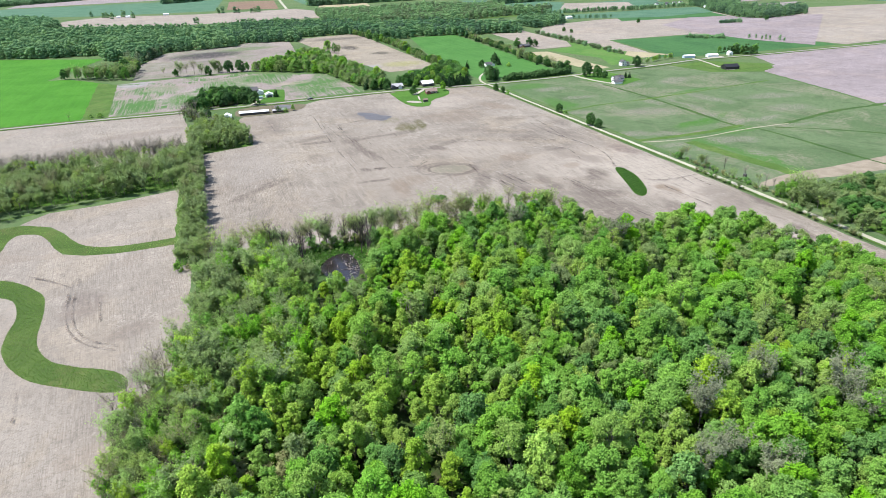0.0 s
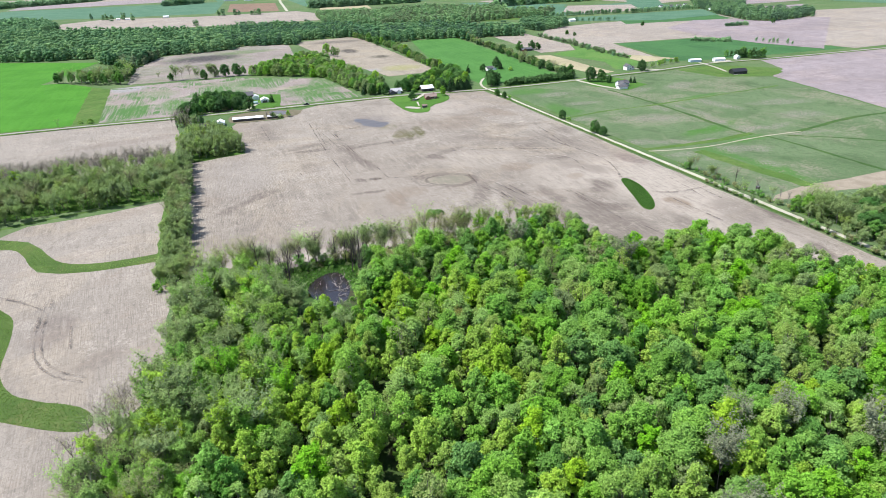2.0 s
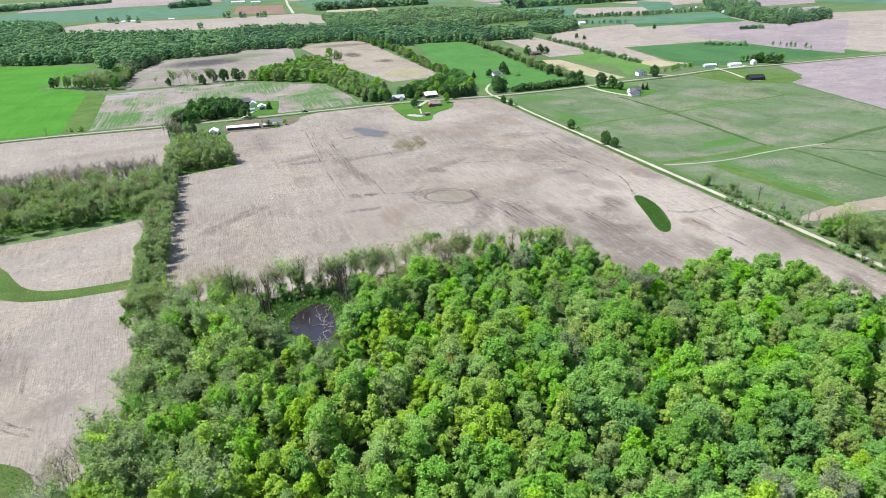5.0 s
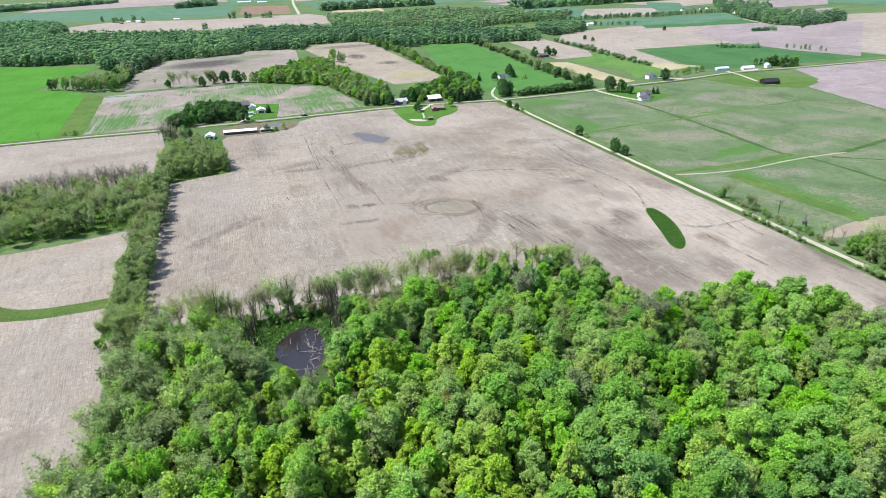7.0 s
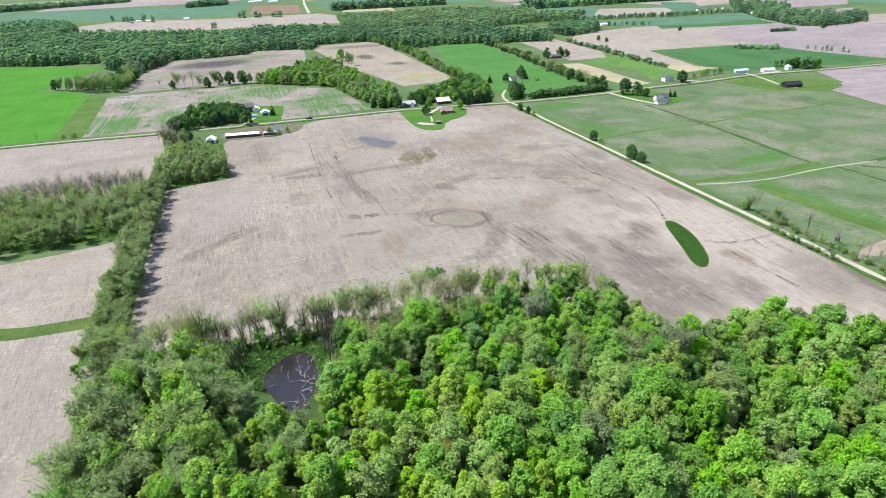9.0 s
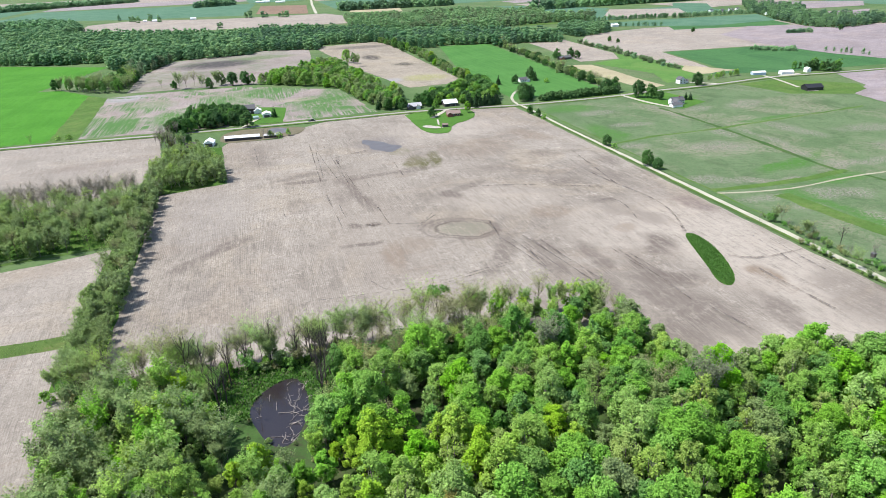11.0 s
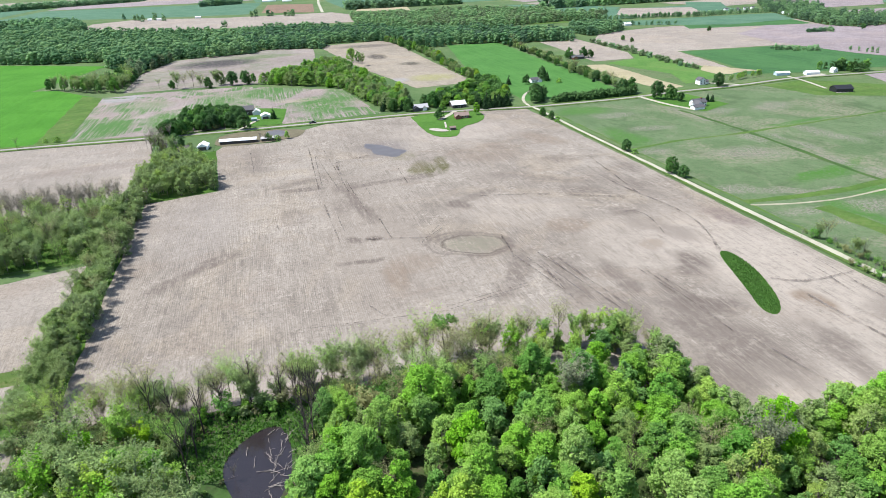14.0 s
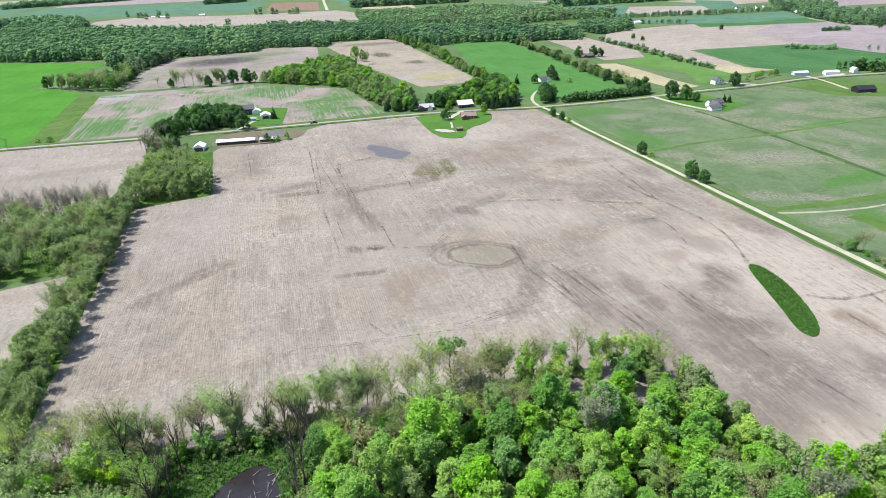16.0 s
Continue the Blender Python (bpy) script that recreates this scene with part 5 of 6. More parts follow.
rng = np.random.default_rng(12)
for x, y in scattered([(-24, 286), (-24, 400), (-22, 478), (-14, 478), (-14, 286)], 3.4, rng, 60):
    u = rng.random()
    plant("hedgerow_tree" if u < 0.28 else "young_tree" if u < 0.78 else "budding_tree" if u < 0.9 else "bush", x, y, rng, rng.uniform(0.42, 0.72), "trees of the hedgerow")
for x, y in scattered([(-150, 382), (-116, 384), (-100, 391), (-85, 398), (-63, 400), (-26, 404), (-20, 474), (-60, 474), (-150, 470)], 5.2, rng, 60):
    u = rng.random()
    kind = ("leafless_tree" if u < 0.85 else "budding_tree") if y > 462 else "hedgerow_tree" if u < 0.22 else "young_tree" if u < 0.74 else "budding_tree" if u < 0.94 else "elm_tree"
    plant(kind, x, y, rng, rng.uniform(0.62, 0.9), "trees of the west wood")
for x, y in along([(-150, 474), (-60, 476), (-24, 478)], 1.6, rng, 2.4)[0]:
    plant("leafless_tree" if rng.random() < 0.9 else "bare_tree", x, y, rng, rng.uniform(0.75, 1.0), "trees of the west wood")
for x, y in along([(-150, 467), (-60, 469), (-30, 470)], 2.4, rng, 2.0)[0]:
    plant("leafless_tree", x, y, rng, rng.uniform(0.7, 0.95), "trees of the west wood")
for x, y in ((-111, 452), (-107, 448)):
    plant("poplar_tree", x, y, rng, 0.85, "trees of the west wood")
for x, y in scattered([(-20, 478), (19, 486), (18, 515), (11, 538), (-12, 548), (-22, 520)], 4.4, rng, 60):
    plant(("hedgerow_tree", "young_tree", "elm_tree", "young_tree")[int(rng.integers(4))], x, y, rng, rng.uniform(0.62, 0.82), "trees of the copse")
for x, y in scattered([(-26, 592), (-12, 634), (26, 646), (34, 672), (10, 690), (-12, 684), (-14, 645), (-30, 604)], 5.2, rng, 60):
    plant(("dead_tree" if rng.random() < 0.6 else "leafless_tree") if x < -12 and y < 622 else ("walnut_tree", "hickory_tree", "walnut_tree", "walnut_tree", "spruce_tree")[int(rng.integers(5))], x, y, rng, rng.uniform(0.7, 0.95), "trees of the farmstead")
    if rng.random() < 0.5:
        plant("bush", x + 2, y - 2, rng, 1.0, "bushes of the farmstead", label="green bush under the farmstead trees")
NEAR_GREEN, NEAR_DARK = (M_PALE_HEDGE, M_HEDGE, M_HEDGE), (M_DARK_HEDGE, M_HEDGE)
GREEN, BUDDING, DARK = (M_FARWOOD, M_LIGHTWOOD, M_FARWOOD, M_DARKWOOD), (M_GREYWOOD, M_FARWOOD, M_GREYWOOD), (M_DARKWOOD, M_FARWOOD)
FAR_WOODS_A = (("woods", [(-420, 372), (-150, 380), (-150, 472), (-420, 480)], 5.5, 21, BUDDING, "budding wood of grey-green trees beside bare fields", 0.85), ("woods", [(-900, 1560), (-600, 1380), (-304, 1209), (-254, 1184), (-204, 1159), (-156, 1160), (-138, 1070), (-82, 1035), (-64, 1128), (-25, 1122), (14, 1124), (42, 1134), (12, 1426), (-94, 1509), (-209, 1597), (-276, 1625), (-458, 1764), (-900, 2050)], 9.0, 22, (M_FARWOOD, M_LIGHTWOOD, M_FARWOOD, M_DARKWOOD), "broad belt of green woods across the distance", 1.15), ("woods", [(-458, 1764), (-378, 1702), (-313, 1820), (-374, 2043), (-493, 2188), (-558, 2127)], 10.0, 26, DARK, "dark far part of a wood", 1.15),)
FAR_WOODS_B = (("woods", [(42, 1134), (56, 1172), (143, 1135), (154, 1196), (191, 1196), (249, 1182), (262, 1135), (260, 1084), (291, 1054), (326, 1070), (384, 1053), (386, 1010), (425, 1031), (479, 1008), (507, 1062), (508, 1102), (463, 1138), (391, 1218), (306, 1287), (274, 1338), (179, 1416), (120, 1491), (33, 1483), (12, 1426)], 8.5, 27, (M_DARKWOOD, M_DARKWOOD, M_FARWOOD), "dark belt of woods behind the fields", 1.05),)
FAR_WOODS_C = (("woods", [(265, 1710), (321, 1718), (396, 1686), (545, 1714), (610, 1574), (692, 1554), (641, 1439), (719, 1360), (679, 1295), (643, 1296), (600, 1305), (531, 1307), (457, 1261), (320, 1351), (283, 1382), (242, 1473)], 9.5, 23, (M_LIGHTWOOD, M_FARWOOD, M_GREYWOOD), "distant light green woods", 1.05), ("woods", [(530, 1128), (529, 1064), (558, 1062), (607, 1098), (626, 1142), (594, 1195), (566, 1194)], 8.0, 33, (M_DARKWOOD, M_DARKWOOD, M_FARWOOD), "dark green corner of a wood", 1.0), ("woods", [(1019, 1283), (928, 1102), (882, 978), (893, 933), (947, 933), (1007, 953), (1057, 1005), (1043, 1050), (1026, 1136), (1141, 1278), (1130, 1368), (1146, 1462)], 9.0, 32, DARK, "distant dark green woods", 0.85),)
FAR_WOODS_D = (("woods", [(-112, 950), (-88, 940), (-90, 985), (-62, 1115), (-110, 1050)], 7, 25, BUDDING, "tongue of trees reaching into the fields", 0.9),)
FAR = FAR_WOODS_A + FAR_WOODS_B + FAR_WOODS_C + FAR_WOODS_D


def copse(ring, gap, kinds, low, high, group, squash=0.75, floor="rough green undergrowth below trees"):
    """A wood near enough to tell its trees apart, each one planted."""
    mx, my = sum(p[0] for p in ring) / len(ring), sum(p[1] for p in ring) / len(ring)
    sheet("forest_floor", [(mx + (x - mx) * 0.96, my + (y - my) * 0.96) for x, y in ring], M_UNDER, floor, "ground", step=12)
    for x, y in scattered(ring, gap, rng, 50):
        plant(kinds[int(rng.integers(len(kinds)))], x, y, rng, rng.uniform(low, high), group, squash)


rng = np.random.default_rng(13)
copse([(46, 846), (100, 805), (124, 778), (136, 700), (148, 650), (162, 655), (172, 690), (160, 760), (151, 859), (145, 960), (128, 975), (100, 930), (57, 870)], 7.6, ("hedgerow_tree", "oak_tree", "hedgerow_tree", "ash_tree", "hickory_tree", "edge_tree"), 0.7, 1.1, "trees behind the farm")
copse([(264, 238), (268, 248), (285, 245), (311, 243), (345, 242), (300, 204), (264, 182)], 4.3, ("hedgerow_tree", "hickory_tree", "hedgerow_tree", "walnut_tree", "young_tree", "hazy_tree"), 0.5, 0.85, "thicket beside the gravel road")
copse([(176, 655), (245, 640), (252, 655), (262, 690), (238, 720), (200, 690)], 6.6, ("walnut_tree", "walnut_tree", "hickory_tree", "oak_tree", "edge_tree", "spruce_tree"), 0.65, 0.95, "trees behind the farmhouses")
for line, gap, aside, kinds, low, high, group in (
    ([(245, 1185), (262, 994), (257, 792), (254, 700)], 4.2, 3.0, ("edge_tree", "hickory_tree", "hedgerow_tree", "walnut_tree"), 0.5, 0.95, "trees of a hedgerow between fields"),
    ([(397, 1085), (378, 878), (364, 763), (360, 686), (356, 640)], 3.4, 3.4, ("young_tree", "hedgerow_tree", "walnut_tree", "budding_tree", "spruce_tree"), 0.45, 0.8, "trees of a hedgerow behind the house")):
    for x, y in along(line, gap, rng, aside)[0]:
        plant(kinds[int(rng.integers(len(kinds)))], x, y, rng, rng.uniform(low, high), group, 0.8)
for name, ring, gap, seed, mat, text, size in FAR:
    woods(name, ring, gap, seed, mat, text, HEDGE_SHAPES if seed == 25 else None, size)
LINES = (([(282, 626), (352, 627)], 0.5, 1.2, 1.3, (M_DARK_HEDGE,), "dense dark hedge beside the road"),
    ([(500, 990), (493, 914), (487, 835), (478, 762), (480, 710)], 7, 3, 1.3, BUDDING, "line of bushes between fields"),
    ([(795, 922), (833, 911)], 3, 3, 1.3, DARK, "dark clump of trees in a bare field"),
    ([(640, 800), (672, 768)], 1.6, 5, 1.2, GREEN, "clump of trees on a green field"),
    ([(697, 750), (706, 722), (707, 700)], 6, 3, 0.5, GREEN, "row of trees beside a field"),
    ([(575, 655), (585, 640), (600, 632)], 1.6, 4, 0.75, NEAR_DARK, "trees round a white farmhouse"),
    ([(657, 1299), (709, 1282), (767, 1277), (834, 1245), (900, 1249), (990, 1231)], 2.6, 5, 0.62, DARK, "distant hedgerow"),
    ([(649, 1174), (684, 1156), (725, 1133)], 5.0, 3, 0.5, DARK, "distant low hedge"))
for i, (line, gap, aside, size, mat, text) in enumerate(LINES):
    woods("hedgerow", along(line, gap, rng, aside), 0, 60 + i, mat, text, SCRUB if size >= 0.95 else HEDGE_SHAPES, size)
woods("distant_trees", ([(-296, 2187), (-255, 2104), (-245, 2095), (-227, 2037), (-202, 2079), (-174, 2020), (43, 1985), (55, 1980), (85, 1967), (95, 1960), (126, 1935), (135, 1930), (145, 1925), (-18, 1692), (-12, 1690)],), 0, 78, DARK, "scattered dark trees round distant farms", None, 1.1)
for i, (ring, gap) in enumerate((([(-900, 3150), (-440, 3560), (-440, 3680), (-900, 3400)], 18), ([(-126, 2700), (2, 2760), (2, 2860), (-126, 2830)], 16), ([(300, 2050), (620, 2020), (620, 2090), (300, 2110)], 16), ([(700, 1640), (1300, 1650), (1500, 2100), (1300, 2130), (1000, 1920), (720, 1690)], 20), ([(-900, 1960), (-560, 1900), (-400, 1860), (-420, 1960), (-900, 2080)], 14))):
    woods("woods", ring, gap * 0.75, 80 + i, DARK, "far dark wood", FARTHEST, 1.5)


# ---- buildings ----
def box_into(bm, x0, y0, z0, x1, y1, z1):
    v = [bm.verts.new(p) for p in ((x0, y0, z0), (x1, y0, z0), (x1, y1, z0), (x0, y1, z0), (x0, y0, z1), (x1, y0, z1), (x1, y1, z1), (x0, y1, z1))]
    for f in ((3, 2, 1, 0), (4, 5, 6, 7), (0, 1, 5, 4), (1, 2, 6, 5), (2, 3, 7, 6), (3, 0, 4, 7)):
        bm.faces.new([v[i] for i in f])


def slab(name, x0, y0, z0, x1, y1, z1, material, parent, label=""):
    bm = bmesh.new()
    box_into(bm, x0, y0, z0, x1, y1, z1)
    return part(name, bm, material, parent, label)


def gable(parent, cx, cy, long, deep, wall_h, rise, walls, roof, eave=0.6, along_x=True, names=("wall", "roof")):
    """One gabled wing: a wall body with gable ends, and a roof of two thick slopes."""
    turn = Matrix.Identity(4) if along_x else pose(0, 0, 0, 0, 0, 90)
    move = Matrix.Translation((cx, cy, 0)) @ turn
    l, d = long / 2, deep / 2
    bm = bmesh.new()
    a = [bm.verts.new(p) for p in ((-l, -d, -0.2), (l, -d, -0.2), (l, d, -0.2), (-l, d, -0.2), (-l, -d, wall_h), (l, -d, wall_h), (l, d, wall_h), (-l, d, wall_h), (-l, 0, wall_h + rise), (l, 0, wall_h + rise))]
    for f in ((0, 1, 5, 4), (2, 3, 7, 6), (1, 2, 6, 9, 5), (3, 0, 4, 8, 7), (4, 5, 9, 8), (6, 7, 8, 9)):
        bm.faces.new([a[i] for i in f])
    bm.transform(move)
    wall = part(names[0], bm, walls, parent)
    bm = bmesh.new()
    drop, t = rise / d * eave, 0.22
    for s in (-1, 1):
        low, top = wall_h - drop, wall_h + rise
        pts = [(-l - eave, s * (d + eave), low + 0.05), (l + eave, s * (d + eave), low + 0.05), (l + eave, 0, top + 0.05), (-l - eave, 0, top + 0.05)]
        v = [bm.verts.new(p) for p in pts] + [bm.verts.new((x, y, z + t)) for x, y, z in pts]
        for f in ((0, 1, 2, 3), (7, 6, 5, 4), (0, 4, 5, 1), (1, 5, 6, 2), (2, 6, 7, 3), (3, 7, 4, 0)):
            bm.faces.new([v[i] for i in f])
    bmesh.ops.recalc_face_normals(bm, faces=bm.faces)
    bm.transform(move)
    return wall, part(names[1], bm, roof, parent)


def openings(parent, side_y, xs, z0, z1, width, material=None, name="window", out=-1, frame_mat=None):
    """Windows or doors set into a wall that runs along x."""
    for x in xs:
        w = slab(name, x - width / 2 - 0.12, side_y + out * 0.07, z0 - 0.12, x + width / 2 + 0.12, side_y - out * 0.05, z1 + 0.12, frame_mat or M_WHITE, parent)
        slab("pane", x - width / 2, side_y + out * 0.10, z0, x + width / 2, side_y + out * 0.02, z1, material or M_PANE, w, "dark glass")


def building(name, x, y, turn, label, category, size=1.0):
    return thing(name, pose(x, y, 0, 0, 0, turn) @ Matrix.Scale(size, 4), label, category)


b = building("machine_shed", 30, 592.5, -6, "long low white-roofed open-fronted machine shed beside the bare field", "shed")
# Closed dark wall behind the posts stands for the shaded open front.
gable(b, 0, 0, 24, 6, 2.2, 0.9, M_DARK_SIDING, M_WHITE_STEEL, 0.6)
for i in range(9):
    slab("post", -11.7 + i * 2.9, -3.4, -0.2, -11.5 + i * 2.9, -3.2, 1.95, M_DARK_SIDING, b)
b = building("lean_to", 51, 591, -3, "short dark lean-to shed with a pale worn roof", "shed")
gable(b, 0, 0, 11, 5, 1.8, 0.8, M_DARK_SIDING, M_PALE_ROOF, 0.4)
b = building("shed", 7.5, 584, -6, "small white-roofed shed with a dark open front", "shed")
gable(b, 0, 0, 9, 6.4, 2.6, 1.8, M_WHITE_STEEL, M_WHITE_STEEL, 0.4, False)
# No real door: a flat dark panel stands for the shade inside.
openings(b, -4.5, [0], 0, 2.3, 4.8, M_DARK_SIDING, "door", frame_mat=M_DARK_SIDING)
b = building("shed", -5, 582, 20, "small dark weathered shed under trees", "shed")
gable(b, 0, 0, 7, 5, 2.2, 1.5, M_DARK_SIDING, M_DARK_SIDING, 0.4)
b = building("farmhouse", 35, 690, 0, "dark-sided farmhouse with grey roof behind trees", "house")
gable(b, 0, 0, 12, 9, 4.5, 2.6, M_DARK_SIDING, M_GREY_ROOF, 0.5)
gable(b, 8, -3, 7, 6, 2.6, 1.6, M_WHITE, M_WHITE_STEEL, 0.4, False)
openings(b, -4.5, [-4, -1.5, 1.5], 1, 2.4, 1.0)
b = building("garage", 50, 668, 0, "white garage with pale roof and dark door", "garage")
gable(b, 0, 0, 8, 7, 2.7, 1.5, M_WHITE, M_WHITE_STEEL, 0.4, False)
openings(b, -4, [0], 0, 2.2, 4.4, M_DARK_SIDING, "door")
b = building("garden_shed", 41, 660, 0, "small teal garden shed on the lawn", "shed")
gable(b, 0, 0, 4, 3, 2.0, 0.9, M_TEAL, M_TEAL, 0.25)

b = building("house", 172, 646, 0, "dark-walled house with grey gabled roofs and white trim", "house", 0.80)
gable(b, 0, 0, 14, 9, 3.0, 2.6, M_DARK_SIDING, M_PALE_ROOF, 0.9)
gable(b, 3.5, -4.6, 4.5, 4, 2.4, 1.6, M_WHITE, M_GREY_ROOF, 0.4, False)
gable(b, -5, -5, 6, 6, 2.6, 2.0, M_GREY_ROOF, M_GREY_ROOF, 0.5, False)
openings(b, -4.5, [0, 3, 5.5], 0.9, 2.3, 1.3)
b = building("barn", 203, 644, 0, "broad barn with white sheet roof and dark sides", "barn", 0.80)
gable(b, 0, 0, 14, 13, 3.4, 2.8, M_DARK_SIDING, M_WHITE_STEEL, 0.8)
openings(b, -6.5, [-3, 3], 0, 2.8, 3.4, M_BLACK, "door")
b = building("brick_house", 194, 603, -8, "red brick bungalow with brown shingle roof on a lawn", "house", 0.80)
gable(b, 0, 0, 13, 9, 2.9, 2.4, M_BRICK, M_BROWN_ROOF, 0.7)
gable(b, -4, -5.2, 5.5, 5, 2.7, 1.7, M_BRICK, M_BROWN_ROOF, 0.5, False)
openings(b, -4.5, [0.5, 3, 5], 0.9, 2.2, 1.2)
slab("chimney", 3.2, -0.4, 3.0, 4.2, 0.6, 6.4, M_BRICK, b)
b = building("house", 303, 724, 12, "white-sided house with grey roof at a driveway's end", "house", 0.72)
gable(b, 0, 0, 12, 9, 3.6, 2.6, M_WHITE, M_GREY_ROOF, 0.6)
gable(b, 6, -3, 7, 6, 2.8, 2.0, M_WHITE, M_GREY_ROOF, 0.5, False)
openings(b, -4.5, [-4, -1, 1.6], 1.0, 2.4, 1.2)
b = building("house", 430, 643, 0, "tall white two-storey farmhouse with grey roof", "house", 0.75)
gable(b, 0, 0, 9, 8, 5.4, 2.8, M_WHITE, M_GREY_ROOF, 0.5, False)
gable(b, 6, 0, 6, 6, 3.0, 1.8, M_WHITE, M_GREY_ROOF, 0.4)
openings(b, -4.5, [-2.2, 2.2], 1.0, 2.5, 1.1)
openings(b, -4.5, [-2.2, 2.2], 3.7, 5.0, 1.1)
b = building("large_house", 372, 562, 0, "large white house with grey gabled roofs and wings", "house", 0.72)
gable(b, 0, 2, 15, 9, 5.0, 3.0, M_WHITE, M_GREY_ROOF, 0.6)
gable(b, -4.5, -5, 9, 7, 4.6, 3.0, M_WHITE, M_GREY_ROOF, 0.6, False)
gable(b, -9, -11, 12, 8, 3.0, 2.0, M_WHITE, M_GREY_ROOF, 0.6)
openings(b, -9.5, [-5.8, -3.4], 1.0, 2.4, 1.2)
openings(b, -15, [-13, -9.5, -6], 0, 2.2, 2.6, M_WHITE_STEEL, "door")
openings(b, -2.5, [2, 4.2, 6.3], 1.0, 2.5, 1.2)
openings(b, -2.5, [2, 4.2, 6.3], 3.4, 4.6, 1.1)
slab("chimney", 2.5, 1.2, 4.8, 3.6, 2.2, 9.0, M_BRICK, b)
b = building("long_shed", 522, 650, -14, "long low shed with white roof and pale blue wall", "shed", 0.74)
gable(b, 0, 0, 17, 8, 3.0, 1.4, M_BLUE_STEEL, M_WHITE_STEEL, 0.4)
b = building("long_shed", 546, 640, -14, "long low white farm shed beside trees", "shed", 0.85)
gable(b, 0, 0, 14, 8, 2.8, 1.4, M_WHITE_STEEL, M_WHITE_STEEL, 0.4)
b = building("farmhouse", 571, 640, 0, "white farmhouse with a steep gable among trees", "house", 0.6)
gable(b, 0, 0, 8, 8, 4.6, 3.0, M_WHITE, M_WHITE_STEEL, 0.4, False)
openings(b, -4, [-1.8, 1.8], 1.0, 2.4, 1.0)
b = building("black_barn", 506, 564, -12, "large black steel barn with a pale porch strip", "barn", 0.88)
gable(b, 0, 0, 16, 11, 3.2, 2.5, M_BLACK, M_BLACK, 0.5)
slab("porch", -8.0, -7.0, 0.0, 3, -5.7, 0.4, M_STONE, b, "pale concrete apron")
b = building("house", 408, 848, 0, "low dark house beside a hedgerow", "house", 0.75)
gable(b, 0, 0, 20, 9, 3.2, 2.4, M_DARK_SIDING, M_GREY_ROOF, 0.6)
gable(b, -6, -5, 8, 7, 3.0, 2.2, M_BRICK, M_GREY_ROOF, 0.5, False)
for x, y, l, text in ((-190, 2060, 11, "distant white farm building"), (-93, 2055, 14, "distant white farm building"), (-215, 2075, 9, "distant white farm building"), (110, 2850, 50, "distant long white barn"), (172, 2780, 34, "distant long white barn"), (655, 1169, 12, "distant white farm shed"), (968, 1150, 9, "distant white farm shed"), (976, 1178, 9, "distant white farm shed")):
    b = building("farm_building", x, y, 0, text, "barn")
    gable(b, 0, 0, l, min(11, l * 0.7), 2.6 + l * 0.03, 1.6 + l * 0.02, M_WHITE, M_WHITE_STEEL, 0.5)
for i in range(7):
    b = building("village_house", 955 + i * 13 + rng.uniform(-5, 5), 1306 + rng.uniform(-14, 14), rng.uniform(-20, 20), "distant pale village house with grey roof", "house")
    gable(b, 0, 0, 8, 6, 2.6, 1.8, M_WHITE, M_GREY_ROOF, 0.4)
b = building("hunting_blind", 268, 277, 10, "small dark box blind on legs with pale roof beside the road", "blind", 0.8)
slab("cabin", -0.9, -0.9, 1.4, 0.9, 0.9, 3.2, M_DARK_SIDING, b)
slab("roof", -1.1, -1.1, 3.2, 1.1, 1.1, 3.35, M_GREY_ROOF, b, "grey sheet roof")
for sx in (-1, 1):
    for sy in (-1, 1):
        slab("leg", sx * 0.8 - 0.06, sy * 0.8 - 0.06, -0.2, sx * 0.8 + 0.06, sy * 0.8 + 0.06, 1.4, M_DARK_SIDING, b)

# yards and drives
sheet("rock_garden", smooth_ring([(161, 575), (166, 577), (173, 569), (174, 564), (169, 563), (163, 569)], 1), M_STONE, "pale gravel bed of the rock garden", "garden", fray=0.8, step=1.5)
rng = np.random.default_rng(16)
for i in range(26):
    s = rng.uniform(0.35, 1.0)
    v = BALL_V * rng.uniform(0.7, 1.2, (len(BALL_V), 1)) * np.array([s, s, s * 0.6])
    t = rng.random()
    stone = new("garden_stone", mesh_of("garden_stone", v, BALL_F, M_STONE))
    stone.location = (161.5 + 13 * t + rng.normal() * 1.2, 575.5 - 11 * t + rng.normal() * 1.2, 0.2)
    tagged(stone, "pale rounded garden stone on the lawn", "stone", "stones of the rock garden")
b = building("garden_shed", 177, 567, 0, "small dark garden shed beside a stone patio", "shed")
gable(b, 0, 0, 4, 2.6, 1.8, 0.8, M_DARK_SIDING, M_BROWN_ROOF, 0.25)
ribbon("driveway", [(196, 626), (190, 614), (180, 609), (176, 600)], 4.0, M_GRAVEL, "pale gravel driveway to the brick house", "driveway")
ribbon("path", [(178, 592), (174, 574)], 1.4, M_STONE, "pale stone garden path", "path")
ribbon("driveway", [(30, 632), (38, 650), (44, 664)], 3.0, M_GRAVEL, "pale gravel farm driveway", "driveway")
ribbon("driveway", [(438, 643), (448, 634), (456, 624)], 4.0, M_GRAVEL, "pale gravel driveway to the white farmhouse", "driveway")
ribbon("driveway", [(520, 640), (517, 616), (510, 596), (504, 577)], 3.0, M_GRAVEL, "pale gravel driveway to the black barn", "driveway")
ribbon("driveway", [(556, 636), (552, 628), (532, 632)], 7.0, M_GRAVEL, "gravel yard before the white sheds", "driveway")

